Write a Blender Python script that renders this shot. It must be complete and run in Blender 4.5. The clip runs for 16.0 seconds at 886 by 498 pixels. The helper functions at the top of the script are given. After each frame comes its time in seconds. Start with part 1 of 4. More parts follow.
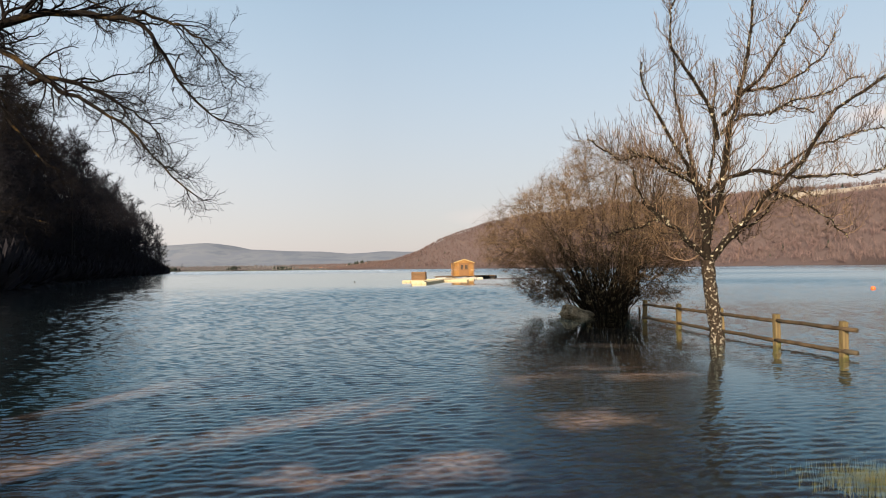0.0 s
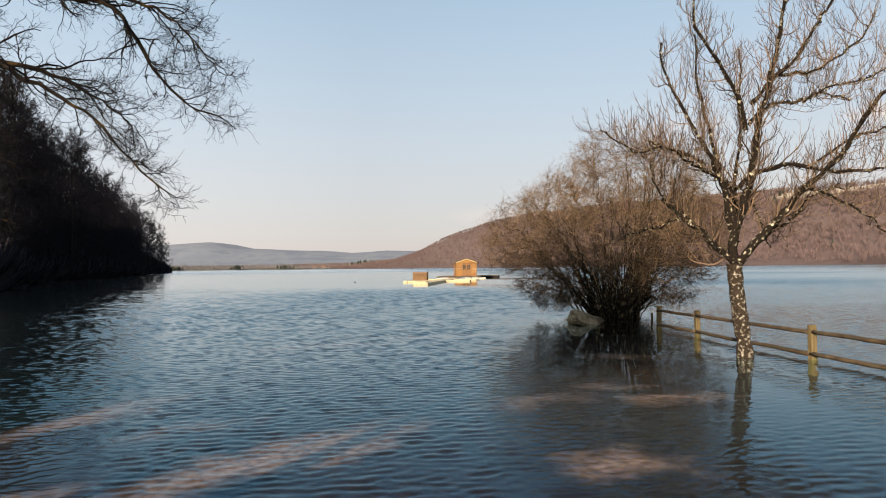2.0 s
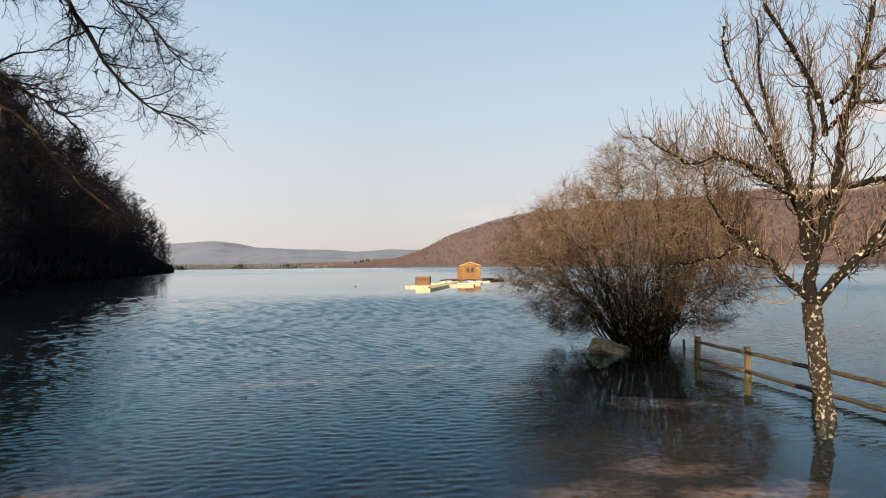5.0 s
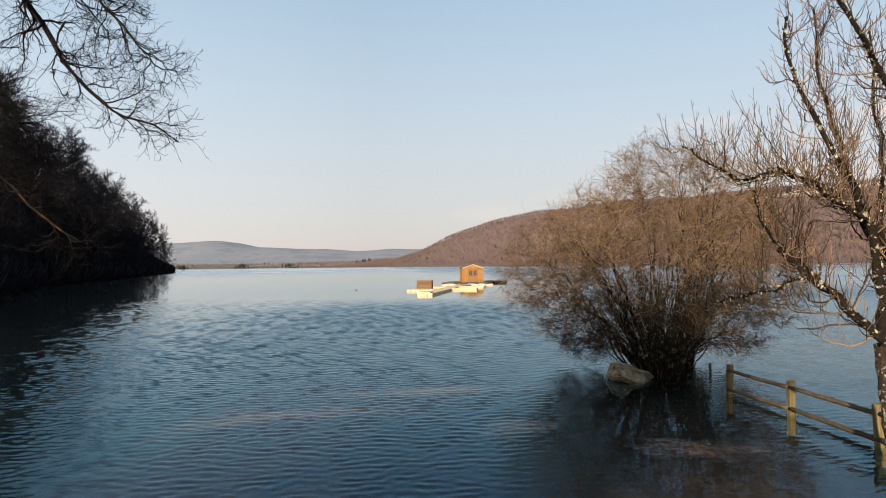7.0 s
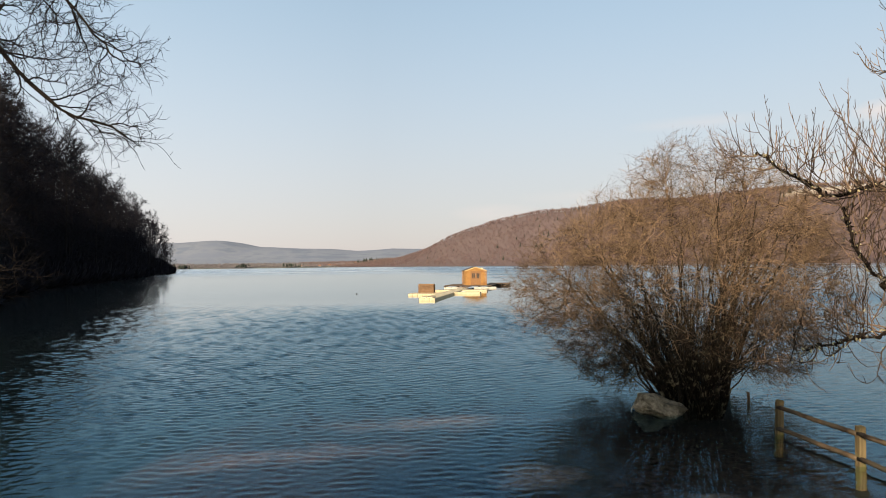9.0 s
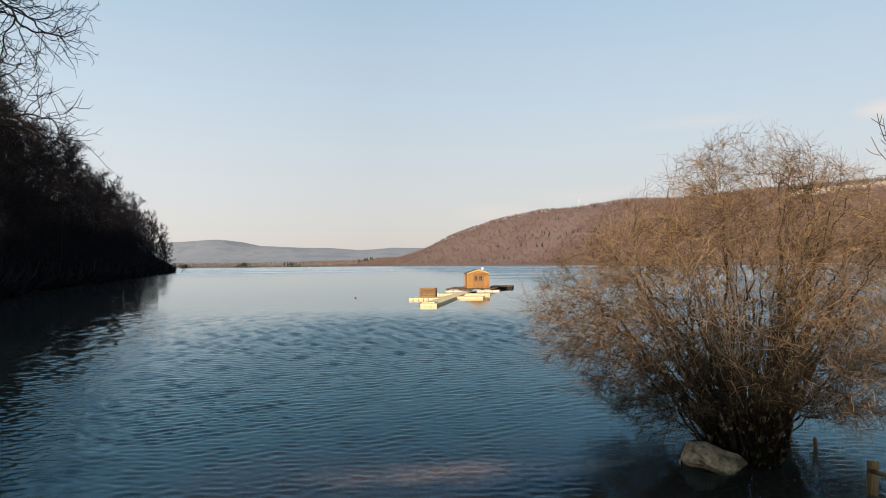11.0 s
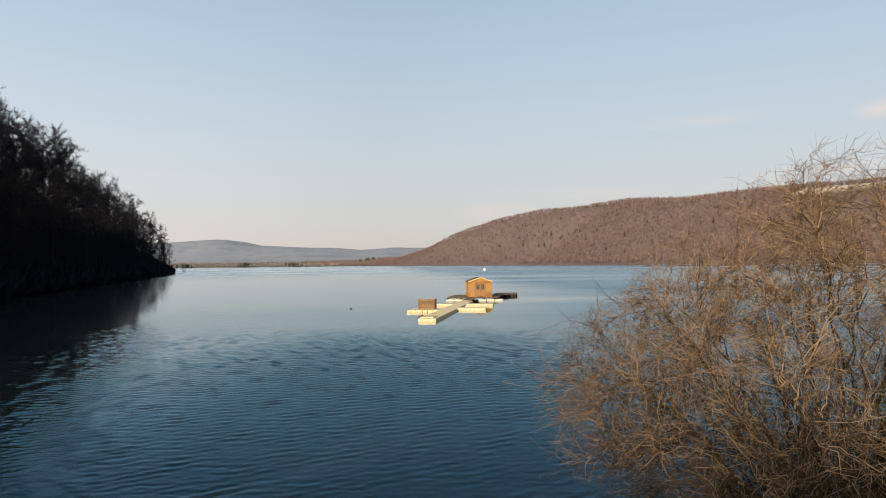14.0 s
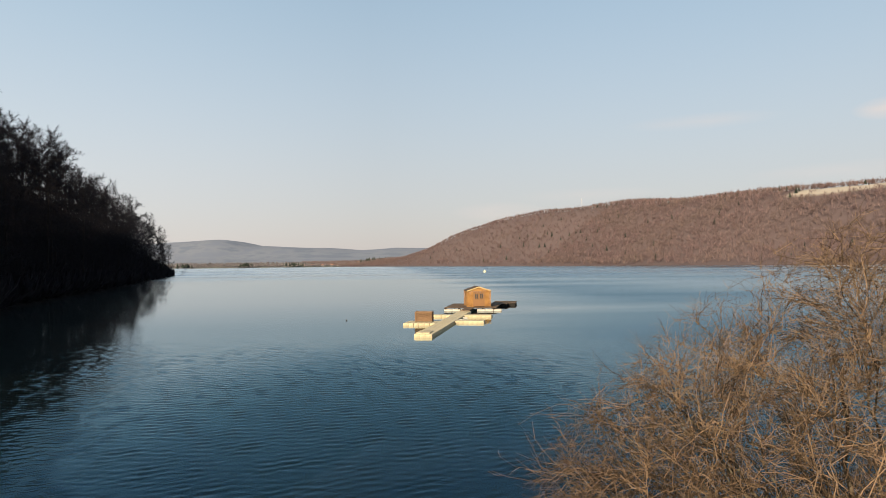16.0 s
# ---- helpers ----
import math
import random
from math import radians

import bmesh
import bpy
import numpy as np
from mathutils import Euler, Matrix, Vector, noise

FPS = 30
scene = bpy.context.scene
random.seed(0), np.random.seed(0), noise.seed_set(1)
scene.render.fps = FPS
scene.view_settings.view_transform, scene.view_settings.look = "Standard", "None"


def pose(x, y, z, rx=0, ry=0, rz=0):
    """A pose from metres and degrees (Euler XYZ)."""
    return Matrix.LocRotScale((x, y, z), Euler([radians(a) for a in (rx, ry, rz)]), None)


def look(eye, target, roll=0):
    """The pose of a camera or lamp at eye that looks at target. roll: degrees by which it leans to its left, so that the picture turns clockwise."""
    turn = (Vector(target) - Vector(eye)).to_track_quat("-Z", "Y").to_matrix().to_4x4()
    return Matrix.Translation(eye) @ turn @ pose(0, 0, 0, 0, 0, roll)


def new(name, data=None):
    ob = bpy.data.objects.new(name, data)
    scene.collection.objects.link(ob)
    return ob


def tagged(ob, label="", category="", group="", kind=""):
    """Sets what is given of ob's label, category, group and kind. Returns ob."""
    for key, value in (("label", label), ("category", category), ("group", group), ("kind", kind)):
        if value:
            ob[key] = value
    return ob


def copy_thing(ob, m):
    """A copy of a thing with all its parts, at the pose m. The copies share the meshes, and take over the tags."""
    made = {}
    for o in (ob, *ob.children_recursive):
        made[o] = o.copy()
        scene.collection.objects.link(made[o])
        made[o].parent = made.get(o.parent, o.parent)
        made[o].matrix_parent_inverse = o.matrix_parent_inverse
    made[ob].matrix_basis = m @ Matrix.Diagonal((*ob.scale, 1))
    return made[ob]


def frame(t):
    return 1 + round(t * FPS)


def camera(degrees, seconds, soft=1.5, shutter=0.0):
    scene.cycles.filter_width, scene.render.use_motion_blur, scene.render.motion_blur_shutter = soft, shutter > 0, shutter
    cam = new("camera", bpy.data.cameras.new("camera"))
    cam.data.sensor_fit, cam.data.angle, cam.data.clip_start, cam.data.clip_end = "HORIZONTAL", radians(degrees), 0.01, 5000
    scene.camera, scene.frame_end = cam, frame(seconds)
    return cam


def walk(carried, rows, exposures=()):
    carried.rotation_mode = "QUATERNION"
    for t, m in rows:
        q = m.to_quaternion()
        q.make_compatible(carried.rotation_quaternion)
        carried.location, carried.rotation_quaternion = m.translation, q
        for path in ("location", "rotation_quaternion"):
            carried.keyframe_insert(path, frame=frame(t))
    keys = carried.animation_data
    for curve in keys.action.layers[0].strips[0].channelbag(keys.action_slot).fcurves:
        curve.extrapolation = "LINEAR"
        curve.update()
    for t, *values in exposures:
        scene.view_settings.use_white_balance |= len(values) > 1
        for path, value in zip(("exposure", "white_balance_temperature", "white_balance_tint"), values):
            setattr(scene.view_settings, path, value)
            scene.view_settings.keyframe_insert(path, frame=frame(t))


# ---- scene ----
from mathutils import kdtree

# ---- camera and its way ----
cam = camera(68.0, 16.0, soft=1.0)

# seconds, x, y, z, degrees up, degrees to the left, roll
WAY = (
    (0.0, 0.078, 0.547, 1.632, 1.680, -1.019, -0.68), (0.5, 0.128, 0.854, 1.641, 1.652, -0.943, -0.67),
    (1.0, 0.167, 1.185, 1.644, 1.629, -0.883, -0.65), (1.5, 0.206, 1.554, 1.675, 1.622, -0.830, -0.65),
    (2.0, 0.225, 1.921, 1.737, 1.617, -0.762, -0.65), (2.5, 0.234, 2.309, 1.831, 1.614, -0.717, -0.65),
    (3.0, 0.232, 2.718, 1.931, 1.613, -0.680, -0.65), (3.5, 0.224, 3.135, 2.045, 1.589, -0.642, -0.66),
    (4.0, 0.222, 3.525, 2.152, 1.539, -0.604, -0.67), (6.5, 0.186, 5.425, 2.681, 1.480, -0.405, -0.69),
    (7.0, 0.180, 5.806, 2.811, 1.450, -0.365, -0.72), (7.5, 0.164, 6.204, 2.936, 1.450, -0.335, -0.73),
    (8.0, 0.137, 6.610, 3.047, 1.440, -0.310, -0.74), (8.5, 0.110, 7.068, 3.146, 1.428, -0.280, -0.74),
    (9.0, 0.085, 7.582, 3.213, 1.420, -0.240, -0.73), (11.5, -0.060, 10.640, 3.762, 1.344, -0.165, -0.68),
    (12.0, -0.046, 11.309, 3.890, 1.340, -0.130, -0.68), (12.5, -0.020, 11.950, 4.070, 1.325, -0.115, -0.69),
    (13.0, 0.038, 12.602, 4.252, 1.310, -0.080, -0.71), (13.5, 0.095, 13.196, 4.440, 1.312, -0.055, -0.72),
    (14.0, 0.160, 13.727, 4.660, 1.312, -0.025, -0.73), (14.5, 0.228, 14.180, 4.913, 1.322, -0.012, -0.73),
    (15.0, 0.308, 14.580, 5.185, 1.322, -0.006, -0.71), (15.5, 0.404, 14.920, 5.460, 1.318, 0.009, -0.69),
    (16.0, 0.503, 15.170, 5.745, 1.329, 0.025, -0.69),
)
walk(cam, [(t, pose(x, y, z, 90 + up, 0, left) @ pose(0, 0, 0, 0, 0, roll)) for t, x, y, z, up, left, roll in WAY],
     exposures=((0.0, 0.89, 7300, 10.5), (6.0, 0.90, 7250, 9.5), (9.0, 0.90, 7250, 9.2), (16.0, 0.75, 7250, 8.5)))

# ---- sky and sun ----
SUN_AZ, SUN_UP = radians(204), radians(19)      # clockwise from +y; height
world = bpy.data.worlds.new("sky")
scene.world = world
world.use_nodes = True
wn = world.node_tree.nodes
sky = wn.new("ShaderNodeTexSky")
sky.sky_type, sky.sun_disc = "NISHITA", False
sky.sun_elevation, sky.sun_rotation = SUN_UP, SUN_AZ
sky.air_density, sky.dust_density, sky.ozone_density = 1.0, 1.0, 1.5
wn["Background"].inputs["Strength"].default_value = 0.12
# a thin veil of haze pales the blue, thickest towards the horizon
veil = wn.new("ShaderNodeMix")
veil.data_type = "RGBA"
sky_at, sky_up, thick, tone = wn.new("ShaderNodeTexCoord"), wn.new("ShaderNodeSeparateXYZ"), wn.new("ShaderNodeValToRGB"), wn.new("ShaderNodeValToRGB")
world.node_tree.links.new(sky_at.outputs["Generated"], sky_up.inputs[0])
world.node_tree.links.new(sky_up.outputs[2], thick.inputs[0])
for stop, v in ((0.0, 0.92), (0.13, 0.86), (0.37, 0.62), (0.6, 0.45), (1.0, 0.30)):
    e = thick.color_ramp.elements.new(stop) if 0 < stop < 1 else thick.color_ramp.elements[-int(stop)]
    e.color = (v, v, v, 1)
world.node_tree.links.new(thick.outputs[0], veil.inputs[0])
world.node_tree.links.new(sky_up.outputs[2], tone.inputs[0])
for stop, c in ((0.0, (2.74, 2.60, 2.86, 1)), (0.13, (2.56, 2.72, 3.14, 1)), (0.37, (1.94, 2.56, 3.22, 1)), (0.6, (1.05, 1.60, 2.40, 1)), (1.0, (0.65, 1.10, 1.90, 1))):
    e = tone.color_ramp.elements.new(stop) if 0 < stop < 1 else tone.color_ramp.elements[-int(stop)]
    e.color = c
world.node_tree.links.new(tone.outputs[0], veil.inputs[7])
world.node_tree.links.new(sky.outputs[0], veil.inputs[6])
# the haze is brighter on the side of the low sun
side_glow, wider = wn.new("ShaderNodeMapRange"), wn.new("ShaderNodeMix")
for slot, v in zip(side_glow.inputs[1:5], (-0.65, -0.1, 1.24, 1.0)):
    slot.default_value = v
world.node_tree.links.new(sky_up.outputs[0], side_glow.inputs[0])
wider.data_type, wider.blend_type, wider.inputs[0].default_value = "RGBA", "MULTIPLY", 1.0
world.node_tree.links.new(veil.outputs[2], wider.inputs[6])
world.node_tree.links.new(side_glow.outputs[0], wider.inputs[7])
haze = wider.outputs[2]
# thin clouds low over the hill: heading, height, half width, half height, thickness
puffs = wn.new("ShaderNodeTexNoise")
puffs.inputs["Scale"].default_value, puffs.inputs["Detail"].default_value = 16.0, 5.0
stretch = wn.new("ShaderNodeMapping")
stretch.inputs["Scale"].default_value = (1, 1, 4)
world.node_tree.links.new(sky_at.outputs["Generated"], stretch.inputs[0])
world.node_tree.links.new(stretch.outputs[0], puffs.inputs["Vector"])
for cx, cz, half, tall, much in ((0.085, 0.078, 0.075, 0.016, 0.50), (0.565, 0.188, 0.045, 0.016, 1.1), (0.36, 0.195, 0.10, 0.012, 0.28), (0.53, 0.115, 0.12, 0.014, 0.30), (0.22, 0.10, 0.12, 0.012, 0.25)):
    place, far_off, shape, broken, cloud = (wn.new("ShaderNode" + k) for k in ("Mapping", "VectorMath", "MapRange", "Math", "Mix"))
    place.vector_type, far_off.operation, broken.operation, cloud.data_type = "TEXTURE", "LENGTH", "MULTIPLY", "RGBA"
    place.inputs["Location"].default_value, place.inputs["Scale"].default_value = (cx, 0.9, cz), (half, 0.8, tall)
    for slot, v in zip(shape.inputs[1:5], (1.0, 0.1, 0.0, much * 1.7)):
        slot.default_value = v
    world.node_tree.links.new(sky_at.outputs["Generated"], place.inputs[0])
    world.node_tree.links.new(place.outputs[0], far_off.inputs[0])
    world.node_tree.links.new(far_off.outputs["Value"], shape.inputs[0])
    world.node_tree.links.new(shape.outputs[0], broken.inputs[0])
    world.node_tree.links.new(puffs.outputs["Fac"], broken.inputs[1])
    world.node_tree.links.new(broken.outputs[0], cloud.inputs[0])
    world.node_tree.links.new(haze, cloud.inputs[6])
    cloud.inputs[7].default_value = (3.75, 3.5, 3.65, 1)
    haze = cloud.outputs[2]
world.node_tree.links.new(haze, wn["Background"].inputs["Color"])

to_sun = Vector((math.sin(SUN_AZ) * math.cos(SUN_UP), math.cos(SUN_AZ) * math.cos(SUN_UP), math.sin(SUN_UP)))
sun = new("sun", bpy.data.lights.new("sun", "SUN"))
sun.data.energy, sun.data.angle, sun.data.color = 5.0, radians(0.5), (1.0, 0.86, 0.70)
sun.matrix_world = look(to_sun * 200, (0, 0, 0))

# ---- materials ----


def node_set(name):
    m = bpy.data.materials.new(name)
    m.use_nodes = True
    return m, m.node_tree.nodes, m.node_tree.links, m.node_tree.nodes["Principled BSDF"]


def noise_node(ns, ls, scale, detail=4.0, rough=0.55, stretch=(1, 1, 1), coord="Object"):
    tc, mp, n = ns.new("ShaderNodeTexCoord"), ns.new("ShaderNodeMapping"), ns.new("ShaderNodeTexNoise")
    mp.inputs["Scale"].default_value = stretch
    n.inputs["Scale"].default_value, n.inputs["Detail"].default_value, n.inputs["Roughness"].default_value = scale, detail, rough
    ls.new(tc.outputs[coord], mp.inputs[0])
    ls.new(mp.outputs[0], n.inputs["Vector"])
    return n.outputs["Fac"]


def ramp(ns, ls, fac, stops):
    r = ns.new("ShaderNodeValToRGB")
    while len(r.color_ramp.elements) < len(stops):
        r.color_ramp.elements.new(0.5)
    for e, (at, c) in zip(r.color_ramp.elements, stops):
        e.position, e.color = at, (*c, 1)
    ls.new(fac, r.inputs[0])
    return r.outputs[0]


def mix(ns, ls, fac, a, b, kind="MIX"):
    m = ns.new("ShaderNodeMix")
    m.data_type, m.blend_type = "RGBA", kind
    for socket, v in ((m.inputs[0], fac), (m.inputs[6], a), (m.inputs[7], b)):
        if isinstance(v, (int, float)):
            socket.default_value = v
        elif isinstance(v, tuple):
            socket.default_value = (*v, 1)
        else:
            ls.new(v, socket)
    return m.outputs[2]


def add_bump(ns, ls, bsdf, height, strength, distance):
    b = ns.new("ShaderNodeBump")
    b.inputs["Strength"].default_value, b.inputs["Distance"].default_value = strength, distance
    ls.new(height, b.inputs["Height"])
    ls.new(b.outputs[0], bsdf.inputs["Normal"])


def surface(name, dark, light, scale=6.0, rough=0.8, relief=0.01, stretch=(1, 1, 1), stain=None, stain_scale=1.2, vary=0.0, rare=0.0):
    """Two-tone grain, a second, larger stain, fine relief, and some change from piece to piece."""
    m, ns, ls, b = node_set(name)
    grain = noise_node(ns, ls, scale, 6, 0.6, stretch)
    c = ramp(ns, ls, grain, ((0.3, dark), (0.7, light)))
    if stain:
        big = noise_node(ns, ls, stain_scale, 3)
        c = mix(ns, ls, ramp(ns, ls, big, ((0.48 + rare, (0, 0, 0)), (0.64 + rare, (1, 1, 1)))), c, stain)
    if vary:
        oi, mr, hs = ns.new("ShaderNodeObjectInfo"), ns.new("ShaderNodeMapRange"), ns.new("ShaderNodeHueSaturation")
        mr.inputs[3].default_value, mr.inputs[4].default_value = 1 - vary, 1 + vary
        ls.new(oi.outputs["Random"], mr.inputs[0])
        ls.new(mr.outputs[0], hs.inputs["Value"])
        ls.new(c, hs.inputs["Color"])
        c = hs.outputs[0]
    ls.new(c, b.inputs["Base Color"])
    b.inputs["Roughness"].default_value = rough
    b.inputs["Specular IOR Level"].default_value = 0.5 if rough < 0.7 else 0.12
    if relief:
        add_bump(ns, ls, b, grain, 0.7, relief)
    return m


M_BARK = surface("lichened bark", (0.012, 0.009, 0.007), (0.045, 0.032, 0.022), 30, 0.9, 0.012, (1, 1, 0.35), (0.36, 0.33, 0.27), 17.0, rare=0.06)
M_LIMB = surface("dark limb bark", (0.005, 0.004, 0.003), (0.020, 0.014, 0.010), 34, 0.9, 0.010, stain=(0.50, 0.45, 0.34), stain_scale=14.0, rare=0.10)
M_WILLOW = surface("willow stem bark", (0.010, 0.008, 0.006), (0.032, 0.024, 0.016), 20, 0.9, 0.006, (1, 1, 0.4), (0.24, 0.20, 0.13), 6.0, rare=0.07)
# mossy bark kept near black: shade on the limbs is in its colour
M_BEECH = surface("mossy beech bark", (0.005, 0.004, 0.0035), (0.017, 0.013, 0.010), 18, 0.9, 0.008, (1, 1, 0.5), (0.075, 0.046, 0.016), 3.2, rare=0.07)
# bank wood near black: the hill's shade is put into bark and twig colour
M_FOREST = surface("shade-dark forest bark", (0.010, 0.009, 0.009), (0.024, 0.021, 0.020), 3, 0.9, 0.0)
M_FOREST_TWIG = surface("shade-dark forest twigs", (0.008, 0.008, 0.011), (0.019, 0.0175, 0.021), 0.8, 0.95, 0.0)
M_POST = surface("weathered post wood", (0.075, 0.052, 0.027), (0.185, 0.140, 0.072), 14, 0.85, 0.006, (1, 1, 0.12), (0.13, 0.115, 0.045), 3.0, 0.15)
M_RAIL = surface("grey rail wood", (0.028, 0.020, 0.014), (0.120, 0.085, 0.052), 10, 0.85, 0.005, (0.5, 0.5, 1), (0.06, 0.05, 0.035), 2.5, 0.15)
M_ROCK = surface("limestone", (0.10, 0.078, 0.05), (0.40, 0.335, 0.23), 7, 0.9, 0.08, stain=(0.075, 0.062, 0.04), stain_scale=3.2)
M_FLOAT = surface("sun-bleached float plastic", (0.43, 0.35, 0.20), (0.56, 0.465, 0.285), 3, 0.6, 0.002, stain=(0.30, 0.23, 0.13), stain_scale=0.7, vary=0.07)
M_LOG = surface("honey log wall", (0.20, 0.095, 0.030), (0.43, 0.235, 0.085), 7, 0.75, 0.004, (1, 1, 7), (0.24, 0.115, 0.038), 1.4, 0.10)
M_TRIM = surface("pale gable trim", (0.40, 0.27, 0.11), (0.50, 0.35, 0.15), 6, 0.6, 0.002)
M_DOOR = surface("door boards", (0.15, 0.066, 0.020), (0.24, 0.115, 0.036), 6, 0.6, 0.002, (6, 6, 1))
M_ROOF = surface("roof felt", (0.060, 0.045, 0.035), (0.12, 0.09, 0.07), 12, 0.95, 0.004)
M_DECK = surface("grey deck board", (0.075, 0.052, 0.034), (0.17, 0.12, 0.08), 5, 0.85, 0.004, (1, 1, 1), (0.08, 0.055, 0.04), 0.8, 0.18)
M_CRATE = surface("brown crate board", (0.085, 0.050, 0.028), (0.19, 0.115, 0.065), 6, 0.85, 0.004, (0.6, 0.6, 4), None, 1, 0.2)
M_DARK = surface("dark underside", (0.012, 0.011, 0.010), (0.03, 0.027, 0.024), 4, 0.9, 0.0)
M_DRUM = surface("white float drum", (0.26, 0.24, 0.20), (0.42, 0.39, 0.33), 4, 0.5, 0.0)
M_ORANGE = surface("orange buoy plastic", (0.62, 0.10, 0.02), (0.75, 0.16, 0.04), 8, 0.45, 0.0)
M_PALEBUOY = surface("pale yellow buoy plastic", (0.72, 0.64, 0.34), (0.80, 0.74, 0.48), 8, 0.45, 0.0)
M_LICHEN = surface("pale lichen", (0.16, 0.13, 0.06), (0.50, 0.43, 0.26), 40, 0.95, 0.004)
M_GRASS = surface("wet grass blades", (0.05, 0.050, 0.012), (0.17, 0.150, 0.035), 6, 0.7, 0.0)
M_PLASTER = surface("house plaster", (0.60, 0.57, 0.52), (0.76, 0.73, 0.68), 0.5, 0.9, 0.0)
M_TILE = surface("roof tile", (0.22, 0.10, 0.06), (0.34, 0.17, 0.11), 0.8, 0.9, 0.0)
M_STEEL = surface("galvanised steel", (0.28, 0.28, 0.29), (0.40, 0.40, 0.41), 2, 0.5, 0.0)


def glass_dark():
    m, ns, ls, b = node_set("window glass")
    b.inputs["Base Color"].default_value, b.inputs["Roughness"].default_value = (0.05, 0.045, 0.04, 1), 0.05
    return m


M_GLASS = glass_dark()


def woods(name, dark, light, tint):
    """Bare woods: each crown and spray has its own tone."""
    m, ns, ls, b = node_set(name)
    geo = ns.new("ShaderNodeNewGeometry")
    c = ramp(ns, ls, geo.outputs["Random Per Island"], ((0.0, dark), (0.62, tuple(a * 0.62 + b * 0.38 for a, b in zip(dark, light))), (1.0, light)))
    big, crowns = noise_node(ns, ls, 0.012, 4), noise_node(ns, ls, 0.11, 2)
    c = mix(ns, ls, ramp(ns, ls, big, ((0.42, (0, 0, 0)), (0.62, (1, 1, 1)))), c, mix(ns, ls, 0.5, c, tint))
    c = mix(ns, ls, 1.0, c, ramp(ns, ls, crowns, ((0.34, (0.68, 0.68, 0.70)), (0.64, (1.25, 1.22, 1.20)))), "MULTIPLY")
    ls.new(c, b.inputs["Base Color"])
    b.inputs["Roughness"].default_value, b.inputs["Specular IOR Level"].default_value = 0.95, 0.1
    return m


M_TWIG = woods("twig bark", (0.007, 0.005, 0.004), (0.27, 0.182, 0.120), (0.15, 0.115, 0.08))
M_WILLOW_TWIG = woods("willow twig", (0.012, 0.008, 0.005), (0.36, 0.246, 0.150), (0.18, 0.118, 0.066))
# darker copy for the lower willow twigs, with their shade in the colour
M_WILLOW_SHADED = woods("shade-dark willow twig", (0.007, 0.005, 0.004), (0.105, 0.068, 0.040), (0.055, 0.042, 0.026))
# beech twigs darker than other twigs, their shade put into the colour
M_BEECH_TWIG = woods("shaded beech twig bark", (0.003, 0.003, 0.003), (0.013, 0.010, 0.009), (0.012, 0.009, 0.008))
M_WOODS = woods("bare hill woods", (0.104, 0.072, 0.071), (0.192, 0.136, 0.130), (0.128, 0.098, 0.084))
# far scrub paled to lavender grey: distance haze painted into the colour
M_HAZY_SCRUB = woods("haze-paled far scrub", (0.140, 0.130, 0.138), (0.215, 0.195, 0.198), (0.18, 0.17, 0.165))
M_CONIFER = woods("hill conifers", (0.018, 0.023, 0.019), (0.042, 0.050, 0.038), (0.03, 0.038, 0.03))


SUN_FLECKS = (
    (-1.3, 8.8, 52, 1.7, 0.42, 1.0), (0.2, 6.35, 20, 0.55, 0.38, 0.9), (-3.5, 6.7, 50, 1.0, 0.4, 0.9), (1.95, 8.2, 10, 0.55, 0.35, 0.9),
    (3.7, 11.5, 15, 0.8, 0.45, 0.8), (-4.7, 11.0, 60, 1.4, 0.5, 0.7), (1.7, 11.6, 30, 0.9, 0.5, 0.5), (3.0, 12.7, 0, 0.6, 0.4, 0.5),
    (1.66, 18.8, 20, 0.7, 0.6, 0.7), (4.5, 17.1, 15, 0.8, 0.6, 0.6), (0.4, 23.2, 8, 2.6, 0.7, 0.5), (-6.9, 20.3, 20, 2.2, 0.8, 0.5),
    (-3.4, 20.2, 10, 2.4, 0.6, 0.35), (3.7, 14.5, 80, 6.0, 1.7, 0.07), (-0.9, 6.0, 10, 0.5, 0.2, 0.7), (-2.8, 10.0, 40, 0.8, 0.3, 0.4))


